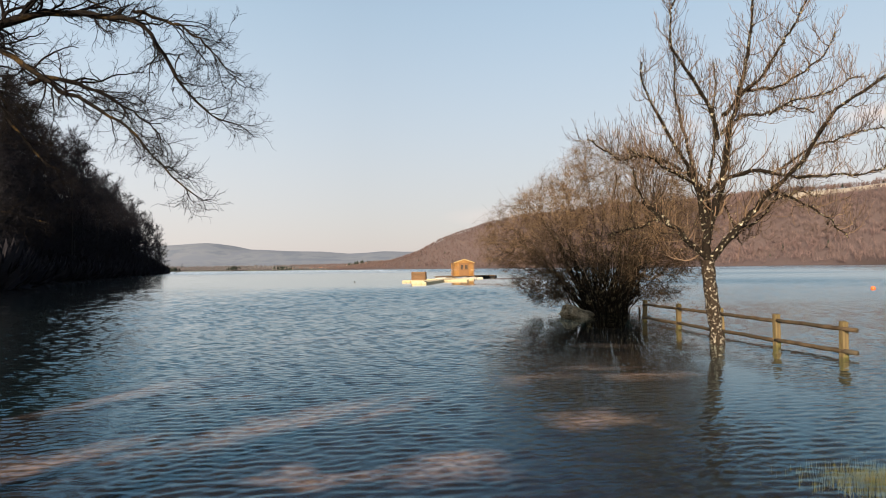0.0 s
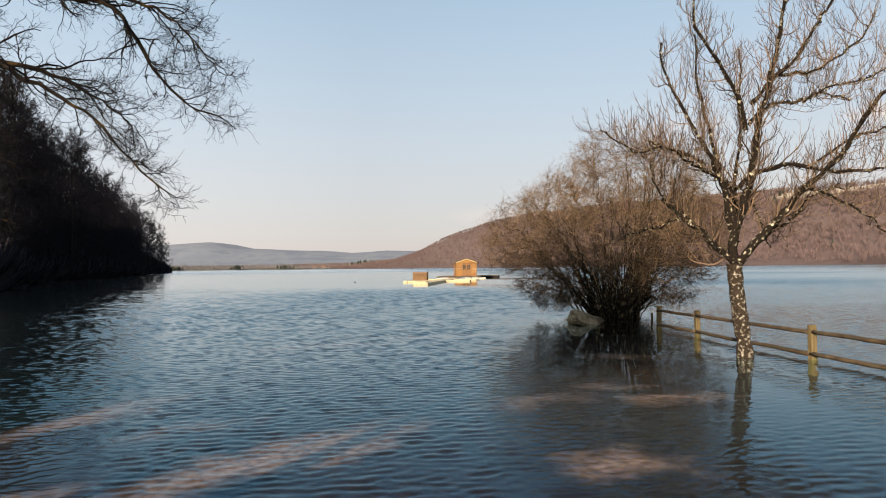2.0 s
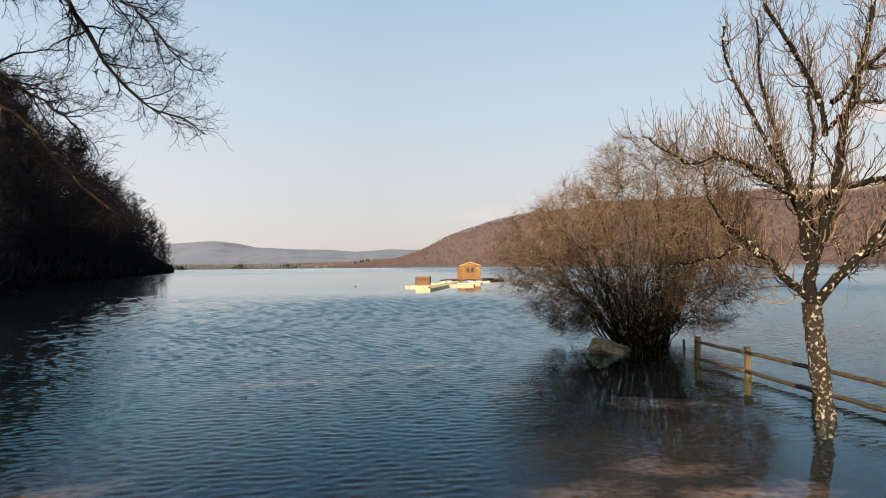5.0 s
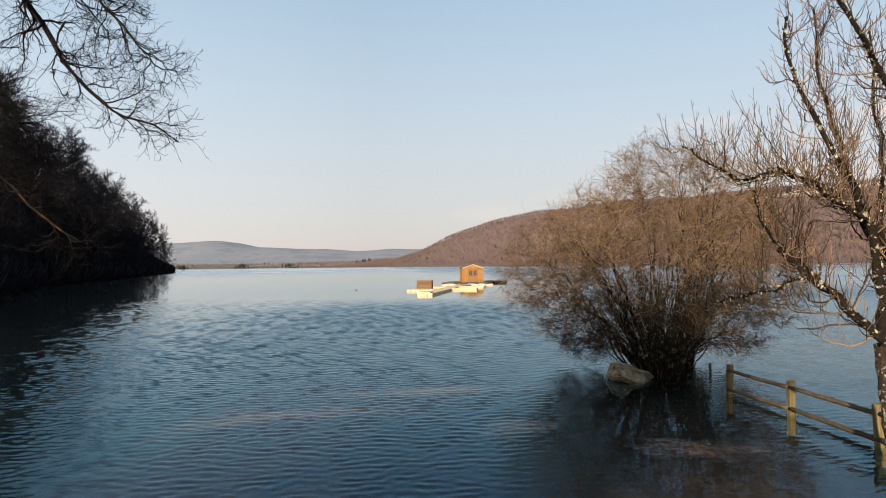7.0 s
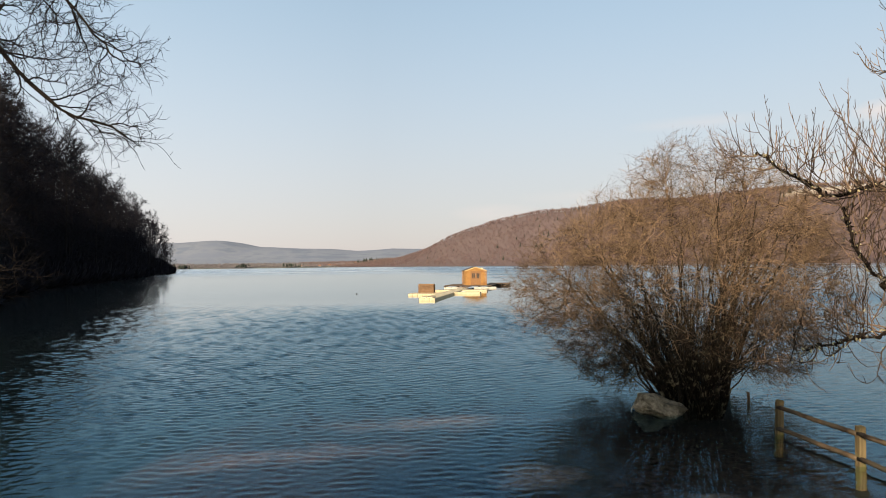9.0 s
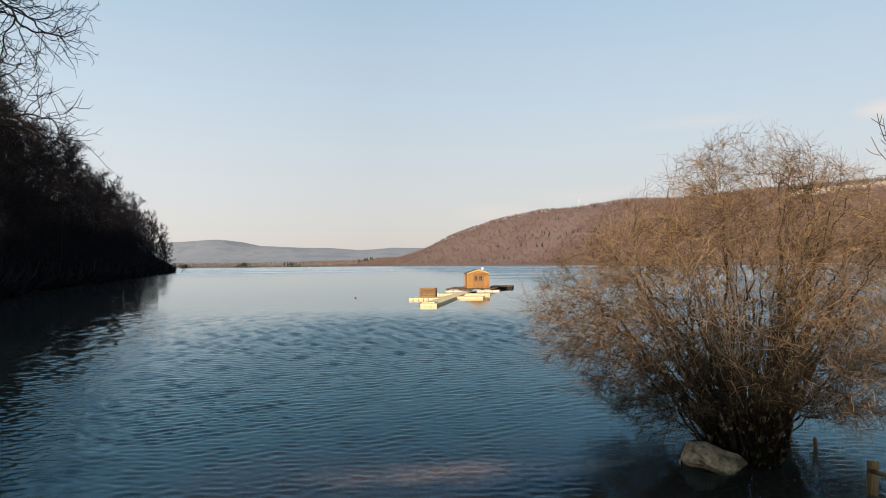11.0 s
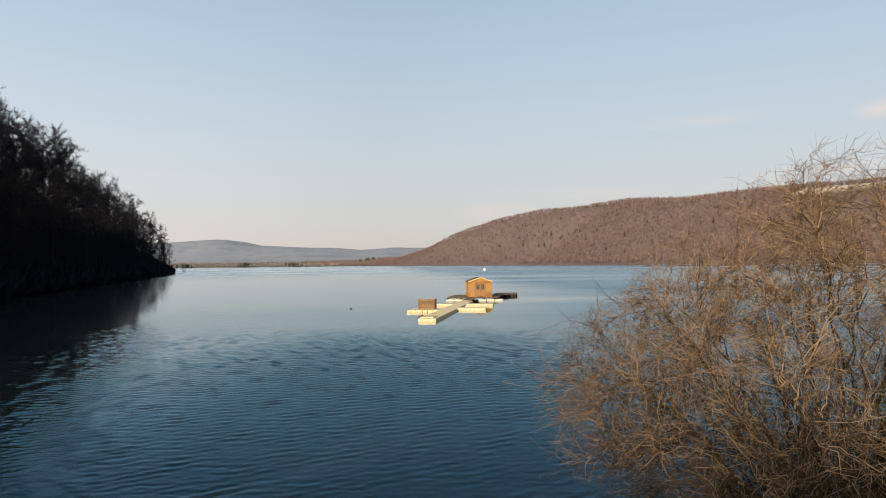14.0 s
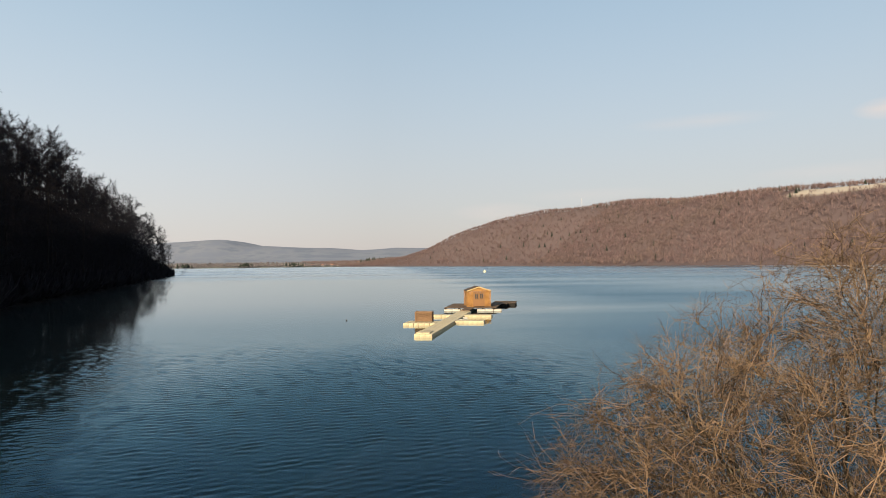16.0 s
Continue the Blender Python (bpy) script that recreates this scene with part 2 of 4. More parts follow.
def ground_material():
    """Mud with painted sun flecks by the water, litter under the woods, fields in the plain, hazy hills, teal-tinted
    depths.
    """
    m, ns, ls, b = node_set("lake shore ground")
    geo, sep = ns.new("ShaderNodeNewGeometry"), ns.new("ShaderNodeSeparateXYZ")
    ls.new(geo.outputs["Position"], sep.inputs[0])
    fine, mid, big = noise_node(ns, ls, 9, 6), noise_node(ns, ls, 0.7, 5), noise_node(ns, ls, 0.006, 4)
    # mud kept dark: the shade between the sun flecks is in its colour
    mud = mix(ns, ls, ramp(ns, ls, fine, ((0.35, (0, 0, 0)), (0.65, (1, 1, 1)))), (0.009, 0.007, 0.006), (0.033, 0.022, 0.017))
    mud = mix(ns, ls, ramp(ns, ls, mid, ((0.45, (0, 0, 0)), (0.62, (1, 1, 1)))), mud, (0.018, 0.014, 0.011))

    # sun flecks painted pale on the flooded meadow's bed: place, heading, half length, half width, strength
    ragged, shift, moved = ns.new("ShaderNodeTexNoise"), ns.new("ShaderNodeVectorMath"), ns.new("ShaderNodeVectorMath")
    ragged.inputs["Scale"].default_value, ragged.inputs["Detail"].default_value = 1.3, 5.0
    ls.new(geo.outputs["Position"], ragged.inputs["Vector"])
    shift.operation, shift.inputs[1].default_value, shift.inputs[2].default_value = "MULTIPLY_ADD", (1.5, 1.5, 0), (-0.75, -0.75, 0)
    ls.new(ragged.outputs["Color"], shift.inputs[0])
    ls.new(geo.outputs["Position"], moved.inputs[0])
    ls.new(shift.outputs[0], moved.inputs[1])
    flecks = None
    for dx, dy, heading, half, wide, much in SUN_FLECKS:
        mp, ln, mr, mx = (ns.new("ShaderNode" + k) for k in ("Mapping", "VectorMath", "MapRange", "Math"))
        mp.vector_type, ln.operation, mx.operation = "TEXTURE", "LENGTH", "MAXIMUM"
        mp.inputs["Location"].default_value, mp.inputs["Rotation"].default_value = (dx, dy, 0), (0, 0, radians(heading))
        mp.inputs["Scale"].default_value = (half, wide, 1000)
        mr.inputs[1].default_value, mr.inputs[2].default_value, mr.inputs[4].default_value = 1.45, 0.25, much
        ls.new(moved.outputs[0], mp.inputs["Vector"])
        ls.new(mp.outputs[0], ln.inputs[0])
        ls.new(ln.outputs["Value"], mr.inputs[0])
        if flecks is None:
            flecks = mr.outputs[0]
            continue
        ls.new(flecks, mx.inputs[0])
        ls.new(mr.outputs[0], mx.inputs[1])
        flecks = mx.outputs[0]
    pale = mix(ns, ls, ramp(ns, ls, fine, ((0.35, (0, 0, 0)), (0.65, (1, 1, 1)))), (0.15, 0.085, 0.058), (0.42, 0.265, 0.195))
    mud = mix(ns, ls, flecks, mud, pale)

    def over(lo, hi):
        mr = ns.new("ShaderNodeMapRange")
        mr.inputs[1].default_value, mr.inputs[2].default_value = lo, hi
        return mr
    # teal with depth: light the water absorbs is put into the bed colour
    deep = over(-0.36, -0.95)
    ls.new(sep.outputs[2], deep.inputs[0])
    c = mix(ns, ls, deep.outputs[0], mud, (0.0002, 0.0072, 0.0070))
    land = over(0.02, 0.35)
    ls.new(sep.outputs[2], land.inputs[0])
    litter = mix(ns, ls, fine, (0.012, 0.010, 0.008), (0.034, 0.024, 0.018))
    c = mix(ns, ls, land.outputs[0], c, litter)
    across = over(560, 700)
    ls.new(sep.outputs[1], across.inputs[0])
    # sunlit hill floor lighter than the shaded bank's: the light is in the colour
    sunlit_floor = mix(ns, ls, land.outputs[0], c, mix(ns, ls, big, (0.105, 0.076, 0.071), (0.145, 0.106, 0.098)))
    c = mix(ns, ls, across.outputs[0], c, sunlit_floor)
    def along_hill(dx, dy, lo, hi):
        dot = ns.new("ShaderNodeVectorMath")
        dot.operation = "DOT_PRODUCT"
        dot.inputs[1].default_value = (dx, dy, 0)
        ls.new(geo.outputs["Position"], dot.inputs[0])
        off = 221 * dx + 1206 * dy
        up, down = over(off + lo - 8, off + lo + 8), over(off + hi + 8, off + hi - 8)
        ls.new(dot.outputs["Value"], up.inputs[0])
        ls.new(dot.outputs["Value"], down.inputs[0])
        return up.outputs[0], down.outputs[0]
    band = (*along_hill(0.383, -0.924, 290, 560), *along_hill(0.924, 0.383, 208, 258))
    patch = band[0]
    for other in band[1:]:
        times = ns.new("ShaderNodeMath")
        times.operation = "MULTIPLY"
        ls.new(patch, times.inputs[0])
        ls.new(other, times.inputs[1])
        patch = times.outputs[0]
    c = mix(ns, ls, patch, c, (0.40, 0.345, 0.27))
    plain = over(2780, 2860)
    ls.new(sep.outputs[1], plain.inputs[0])
    field = ramp(ns, ls, big, ((0.35, (0.17, 0.15, 0.13)), (0.5, (0.19, 0.19, 0.14)), (0.65, (0.24, 0.21, 0.18))))
    c = mix(ns, ls, plain.outputs[0], c, field)
    # far hills grey-blue: the haze of distance is put into their colour
    hazy_upland = over(3350, 3600)
    ls.new(sep.outputs[1], hazy_upland.inputs[0])
    c = mix(ns, ls, hazy_upland.outputs[0], c, ramp(ns, ls, big, ((0.38, (0.150, 0.174, 0.214)), (0.50, (0.196, 0.214, 0.242)), (0.62, (0.172, 0.194, 0.234)))))
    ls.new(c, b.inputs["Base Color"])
    b.inputs["Roughness"].default_value, b.inputs["Specular IOR Level"].default_value = 0.95, 0.1
    add_bump(ns, ls, b, fine, 0.5, 0.03)
    return m


def water_material():
    """Clear lake water: a mirror over a see-through body. The near waves are geometry; far ones are relief and gloss."""
    m, ns, ls, b = node_set("lake water")
    ns.remove(b)
    out = ns["Material Output"]

    def calc(kind, a, v):
        n = ns.new("ShaderNodeMath")
        n.operation = kind
        for s, w in zip(n.inputs, (a, v)):
            if isinstance(w, (int, float)):
                s.default_value = w
            else:
                ls.new(w, s)
        return n.outputs[0]

    def grade(value, lo, hi, a=0.0, z=1.0):
        n = ns.new("ShaderNodeMapRange")
        for slot, v in zip(n.inputs[1:5], (lo, hi, a, z)):
            slot.default_value = v
        ls.new(value, n.inputs[0])
        return n.outputs[0]
    geo, sep = ns.new("ShaderNodeNewGeometry"), ns.new("ShaderNodeSeparateXYZ")
    ls.new(geo.outputs["Position"], sep.inputs[0])
    x, y = sep.outputs[0], sep.outputs[1]
    # finest ripples, which fade with the breeze in the calm round the pontoon and come back on the open lake
    fine = noise_node(ns, ls, 1.0, 2, 0.5, (5.0, 15.0, 1))
    broad = noise_node(ns, ls, 1.0, 3, 0.5, (0.5, 1.6, 1))
    near = grade(y, 48, 72, 1.0, 0.0)
    off = grade(y, 150, 420)
    # sheltered strip between the bush and the bank
    lee, from_lee = ns.new("ShaderNodeMapping"), ns.new("ShaderNodeVectorMath")
    lee.vector_type, from_lee.operation = "TEXTURE", "LENGTH"
    lee.inputs["Location"].default_value, lee.inputs["Scale"].default_value = (4.0, 16, 0), (2.2, 9, 1000)
    ls.new(geo.outputs["Position"], lee.inputs[0])
    ls.new(lee.outputs[0], from_lee.inputs[0])
    blown = calc("MULTIPLY", near, grade(from_lee.outputs["Value"], 0.5, 1.3, 0.06, 1.0))
    bump = ns.new("ShaderNodeBump")
    bump.inputs["Distance"].default_value = 0.012
    ls.new(calc("ADD", calc("MULTIPLY", fine, calc("MULTIPLY", blown, 0.35)), calc("MULTIPLY", broad, calc("MULTIPLY", off, 6.0))), bump.inputs["Height"])
    bump.inputs["Strength"].default_value = 0.8
    gloss, clear, glance, both = (ns.new("ShaderNode" + k) for k in ("BsdfGlossy", "BsdfTransparent", "LayerWeight", "MixShader"))
    glance.inputs["Blend"].default_value = 0.5
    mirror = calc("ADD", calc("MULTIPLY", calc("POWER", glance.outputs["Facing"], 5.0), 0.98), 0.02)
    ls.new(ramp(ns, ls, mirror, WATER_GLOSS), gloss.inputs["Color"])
    # cat's-paws: patches of breeze too small or too far off to tell their waves apart
    gust = ramp(ns, ls, noise_node(ns, ls, 1.0, 4, 0.55, (0.006, 0.022, 1)), ((0.42, (0.35, 0.35, 0.35)), (0.60, (1, 1, 1))))
    far = calc("MULTIPLY", grade(y, 110, 420, 0.0, 0.34), gust)
    ls.new(calc("MAXIMUM", far, grade(y, 10, 60, 0.02, 0.06)), gloss.inputs["Roughness"])
    clear.inputs["Color"].default_value = (0.90, 0.92, 0.90, 1)
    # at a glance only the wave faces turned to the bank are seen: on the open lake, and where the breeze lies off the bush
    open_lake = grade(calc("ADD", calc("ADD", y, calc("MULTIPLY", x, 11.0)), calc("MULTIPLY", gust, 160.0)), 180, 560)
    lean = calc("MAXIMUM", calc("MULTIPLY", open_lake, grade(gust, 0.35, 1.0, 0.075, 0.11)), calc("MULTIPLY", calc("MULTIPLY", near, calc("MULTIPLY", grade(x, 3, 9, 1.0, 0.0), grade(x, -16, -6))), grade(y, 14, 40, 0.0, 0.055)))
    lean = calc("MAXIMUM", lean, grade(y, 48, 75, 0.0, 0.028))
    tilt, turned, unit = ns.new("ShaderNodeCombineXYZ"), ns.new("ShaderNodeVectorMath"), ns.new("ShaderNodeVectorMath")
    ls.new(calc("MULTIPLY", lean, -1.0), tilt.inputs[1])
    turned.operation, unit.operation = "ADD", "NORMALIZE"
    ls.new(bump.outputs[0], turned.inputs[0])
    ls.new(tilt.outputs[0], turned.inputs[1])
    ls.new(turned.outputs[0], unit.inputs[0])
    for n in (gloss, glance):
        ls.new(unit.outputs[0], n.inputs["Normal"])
    ls.new(mirror, both.inputs[0])
    ls.new(clear.outputs[0], both.inputs[1])
    ls.new(gloss.outputs[0], both.inputs[2])
    ls.new(both.outputs[0], out.inputs["Surface"])
    return m


# looked into steeply, dim blue is put into the mirror's colour; at a glance it takes the sky's own
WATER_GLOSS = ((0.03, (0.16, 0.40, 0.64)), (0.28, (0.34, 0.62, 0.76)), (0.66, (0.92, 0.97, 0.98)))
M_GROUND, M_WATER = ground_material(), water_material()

# ---- mesh helpers ----


def link_mesh(name, verts, faces, material, parent=None, label="", smooth=True):
    """One mesh object from arrays: verts (n, 3) and a list of face arrays, (m, 3) or (m, 4)."""
    me = bpy.data.meshes.new(name)
    verts = np.asarray(verts, np.float32).reshape(-1, 3)
    faces = [np.asarray(f, np.int32) for f in faces if len(f)]
    sizes = np.concatenate([np.full(len(f), f.shape[1], np.int32) for f in faces])
    me.vertices.add(len(verts))
    me.vertices.foreach_set("co", verts.ravel())
    me.loops.add(int(sizes.sum()))
    me.loops.foreach_set("vertex_index", np.concatenate([f.ravel() for f in faces]))
    me.polygons.add(len(sizes))
    me.polygons.foreach_set("loop_start", np.concatenate([[0], np.cumsum(sizes)[:-1]]).astype(np.int32))
    me.polygons.foreach_set("use_smooth", np.full(len(sizes), smooth))
    me.update(calc_edges=True)
    me.materials.append(material)
    ob = new(name, me)
    if parent:
        ob.parent = parent
    return tagged(ob, label)


def part(name, bm, material, parent=None, label="", smooth=False):
    me = bpy.data.meshes.new(name)
    for f in bm.faces:
        f.smooth = smooth
    bm.to_mesh(me)
    bm.free()
    me.materials.append(material)
    ob = new(name, me)
    if parent:
        ob.parent = parent
    return tagged(ob, label)


def box(x0, x1, y0, y1, z0, z1, bevel=0.0, bm=None):
    bm = bm or bmesh.new()
    made = bmesh.ops.create_cube(bm, size=1.0, matrix=Matrix.Translation(((x0 + x1) / 2, (y0 + y1) / 2, (z0 + z1) / 2)) @ Matrix.Diagonal((x1 - x0, y1 - y0, z1 - z0, 1)))
    if bevel:
        edges = list({e for v in made["verts"] for e in v.link_edges})
        bmesh.ops.bevel(bm, geom=edges, offset=bevel, segments=2, affect="EDGES", profile=0.5)
    return bm


def rod(a, b, r0, r1, sides=10, rings=2, rough=0.0, seed=0, bm=None):
    """A round bar from a to b with closed ends, a little uneven."""
    bm = bm or bmesh.new()
    a, b, rng = Vector(a), Vector(b), random.Random(seed)
    turn = (b - a).to_track_quat("Z", "Y")
    loops = []
    for i in range(rings):
        f = i / (rings - 1)
        c = a.lerp(b, f)
        off = Vector((rng.uniform(-1, 1), rng.uniform(-1, 1), 0)) * rough
        r = r0 + (r1 - r0) * f
        loops.append([bm.verts.new(c + turn @ (off + Vector((math.cos(w), math.sin(w), 0)) * r * (1 + rng.uniform(-1, 1) * rough)))
                      for w in (2 * math.pi * k / sides for k in range(sides))])
    for p, q in zip(loops, loops[1:]):
        for k in range(sides):
            bm.faces.new((p[k], p[(k + 1) % sides], q[(k + 1) % sides], q[k]))
    bm.faces.new(loops[0][::-1])
    bm.faces.new(loops[-1])
    return bm


def tubes(P, R, sides):
    """Rings of points round many lines at once: P (n, k, 3), R (n, k)."""
    n, k, _ = P.shape
    T = np.gradient(P, axis=1)
    T /= np.linalg.norm(T, axis=2, keepdims=True) + 1e-9
    ref = np.where(np.abs(T[:, :1, 2:3]) > 0.8, np.array([1.0, 0, 0]), np.array([0, 0, 1.0]))
    U = np.cross(T, np.broadcast_to(ref, T.shape))
    U /= np.linalg.norm(U, axis=2, keepdims=True) + 1e-9
    V = np.cross(T, U)
    w = np.arange(sides) * 2 * np.pi / sides
    ring = U[:, :, None] * np.cos(w)[None, None, :, None] + V[:, :, None] * np.sin(w)[None, None, :, None]
    verts = (P[:, :, None] + ring * R[:, :, None, None]).reshape(-1, 3)
    i, j, s = np.meshgrid(np.arange(n), np.arange(k - 1), np.arange(sides), indexing="ij")
    a, s1 = (i * k + j) * sides, (s + 1) % sides
    quads = np.stack([a + s, a + s1, a + sides + s1, a + sides + s], -1).reshape(-1, 4)
    return verts, quads


def blades(P, R):
    """One thin pointed blade for each short line, for twigs far off."""
    a, b = P[:, 0], P[:, -1]
    side = np.cross(b - a, np.roll(b - a, 1, axis=0) + np.array([0.01, 0.02, 0.03]))
    side *= (R[:, 0] / (np.linalg.norm(side, axis=1) + 1e-9))[:, None]
    return np.stack([a - side, a + side, b], 1).reshape(-1, 3), np.arange(len(a) * 3).reshape(-1, 3)


def joined(pieces):
    verts, faces, base = [], [], 0
    for v, f in pieces:
        verts.append(v)
        faces.append(f + base)
        base += len(v)
    return np.concatenate(verts), faces


def along(P, R, i, t):
    """Place, heading and radius at the fraction t of the lines i."""
    k = P.shape[1]
    s = np.clip(t, 0, 0.999) * (k - 1)
    j = s.astype(int)
    f = (s - j)[:, None]
    a, b = P[i, j], P[i, j + 1]
    head = b - a
    return a * (1 - f) + b * f, head / (np.linalg.norm(head, axis=1, keepdims=True) + 1e-9), R[i, j] * (1 - f[:, 0]) + R[i, j + 1] * f[:, 0]


def sprout(rng, P, R, count, span, length, spread, up, wobble, k, thin=0.6, tip=0.25, least=0.0, droop=0.0):
    """Grow count branches on each line of P. span: where on it; length: longest and shortest, in metres; spread: degrees off the
    parent; up: how much they turn to the sky."""
    n = len(P)
    i = np.repeat(np.arange(n), count)
    t = span[0] + (span[1] - span[0]) * (np.tile(np.arange(count), n) + rng.random(n * count)) / count
    at, head, r = along(P, R, i, t)
    side = np.cross(head, rng.normal(size=head.shape))
    side /= np.linalg.norm(side, axis=1, keepdims=True) + 1e-9
    a = np.radians(spread * (0.7 + 0.6 * rng.random(len(i))))[:, None]
    d = head * np.cos(a) + side * np.sin(a)
    span_t = (t - span[0]) / max(1e-6, span[1] - span[0])
    ln = (length[0] + (length[1] - length[0]) * span_t) * (0.6 + 0.8 * rng.random(len(i)))
    Q = np.empty((len(i), k, 3))
    Q[:, 0] = at
    for s in range(1, k):
        d = d + rng.normal(size=d.shape) * wobble + np.array([0, 0, up - droop * s / k])
        d /= np.linalg.norm(d, axis=1, keepdims=True) + 1e-9
        Q[:, s] = Q[:, s - 1] + d * (ln / (k - 1))[:, None]
    r0 = np.maximum(r * thin, least)
    return Q, r0[:, None] * np.linspace(1, tip, k)[None]


def guided(rng, knots, k, r0, r1, wobble):
    """A limb through a few knots, smoothed, with small crooks."""
    knots = np.array(knots, float)
    s = np.r_[0, np.cumsum(np.linalg.norm(np.diff(knots, axis=0), axis=1))]
    u = np.linspace(0, s[-1], k)
    P = np.stack([np.interp(u, s, knots[:, c]) for c in range(3)], 1)
    P[1:-1] = (P[:-2] + 2 * P[1:-1] + P[2:]) / 4
    P[1:] += np.cumsum(rng.normal(size=(k - 1, 3)) * wobble * 0.5, axis=0)
    R = (r0 + (r1 - r0) * (u / s[-1]) ** 0.8) * (1 + 0.12 * rng.normal(size=k)).clip(0.75, 1.35)
    return P, R

# ---- ground and water ----
LEFT_SHORE_Y = (-900, -60, -5, 15, 40, 122, 455, 470, 620, 900, 2800, 5000)
LEFT_SHORE_X = (-60, -20, -9, -15, -30, -72, -182, -230, -520, -900, -1600, -1600)


def smooth(v):
    v = np.clip(v, 0, 1)
    return v * v * (3 - 2 * v)


def hill_frame(x, y):
    """Along the far hill's shore (q) and away from the water (n)."""
    return (x - 221) * 0.383 - (y - 1206) * 0.924, (x - 221) * 0.924 + (y - 1206) * 0.383


def wave(x, y, size, seed):
    a = seed * 1.7
    return (np.sin(x / size + a) * np.cos(y / size * 0.8 - a) + 0.5 * np.sin(x / size * 2.3 - y / size * 1.9 + 2 * a)
            + 0.25 * np.cos(x / size * 4.1 + y / size * 4.7 + 3 * a)) / 1.75


def height(x, y):
    x, y = np.asarray(x, float), np.asarray(y, float)
    d = (np.interp(y, LEFT_SHORE_Y, LEFT_SHORE_X) - x) * 0.94
    steep = np.interp(y, (-80, -20, 20, 60, 130, 500), (0.05, 0.12, 0.25, 0.60, 0.66, 0.66))
    left = np.where(d > 0, np.minimum(d * steep, 150 + 0 * d) + 0.4 * smooth(d / 2), d * 0.30)
    q, n = hill_frame(x, y)
    n = n + 18 * wave(x, y, 120, 1)
    top = np.interp(q, (-2400, -2000, -1800, -1600, -1400, -1250, -1000, -850, -700, -500, -350, 0, 200, 500, 1400), (10, 24, 30, 26, 38, 52, 92, 123, 141, 141, 137, 126, 118, 112, 100)) * (1 + 0.05 * wave(x, y, 160, 2))
    right = np.where(n > 0, 2 * smooth(n / 12) + top * smooth(0.08 + n / 290) - top * smooth(0.08 + 0 * n), n * 0.2)
    f = y - (2843 + 40 * wave(x, 0 * y, 300, 3))
    ridge = np.interp(x, (-4800, -2400, -1950, -1650, -1500, -1380, -1230, -1000, -735, -545, -420, -318, -150, 300, 1500, 4800), (132, 138, 143, 157, 160, 151, 116, 109, 100, 85, 91, 99, 93, 92, 90, 90))
    far = np.where(f > 0, 2 * smooth(f / 15) + np.minimum(f, 700) * 0.03 + ridge * smooth((y - 3500) / 900) * (1 + 0.05 * wave(x, y, 260, 4)), f * 0.2)
    back = np.interp(2 - y + 2.5 * wave(x, y, 7, 6) * smooth((y - 12) / 8), (-60, -43, -30, -22, -4, 0, 4, 60, 900), (-7, -5, -1.3, -0.50, -0.10, 0.02, 0.3, 3, 30))
    back = back + 0.05 * wave(x, y, 1.6, 5) * np.exp(-np.abs(back))
    back = back - 1.3 * smooth((-3.5 - x) / 7) * smooth((y - 5) / 8)
    back = np.where(x > 9, back - 0.06 * (x - 9) * smooth((y + 5) / 8), back)
    return np.maximum(np.maximum(np.maximum(left, right), np.maximum(far, back)), -7.0)


def graded(lo, hi, centre, count, k=7.0, reach=4850):
    u = np.linspace(-1, 1, count)
    v = centre + reach * np.sinh(k * u) / math.sinh(k)
    return v[(v > lo) & (v < hi)]


def build_ground():
    xs, ys = graded(-4850, 4850, 0, 320), graded(-900, 4850, 8, 380)
    X, Y = np.meshgrid(xs, ys)
    nx, ny = len(xs), len(ys)
    verts = np.stack([X, Y, height(X, Y)], -1).reshape(-1, 3)
    j, i = np.meshgrid(np.arange(ny - 1), np.arange(nx - 1), indexing="ij")
    a = (j * nx + i).ravel()
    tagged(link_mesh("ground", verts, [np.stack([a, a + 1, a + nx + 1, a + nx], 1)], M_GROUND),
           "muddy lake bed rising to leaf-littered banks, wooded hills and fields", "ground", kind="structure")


def breeze(x, y):
    """How far the breeze roughens the water: gusty by the shore, less in the lee of the bush, still beyond the pontoon."""
    gusts = 0.85 + 0.25 * wave(x, y, 5.5, 2.4) + 0.12 * wave(x, y, 1.9, 4.2)
    lull = 1 - 0.45 * smooth((x - 4.5) / 6) * smooth((y - 9) / 8)
    still = 1 - 0.88 * smooth((y - 52 - 5 * wave(x, y, 9, 1.1)) / 22) * smooth((16 - x) / 10)
    # sheltered strip between the bush and the bank
    lee = 1 - 0.94 * np.exp(-np.abs((x - 3.9) / 2.1) ** 3 - ((y - 16) / 9.0) ** 4)
    # calm under the wooded bank
    bank = 1 - 0.40 * smooth((-x - 0.34 * y + 2.5 * wave(x, y, 6, 2.2)) / 9)
    return gusts * lull * still * lee * bank


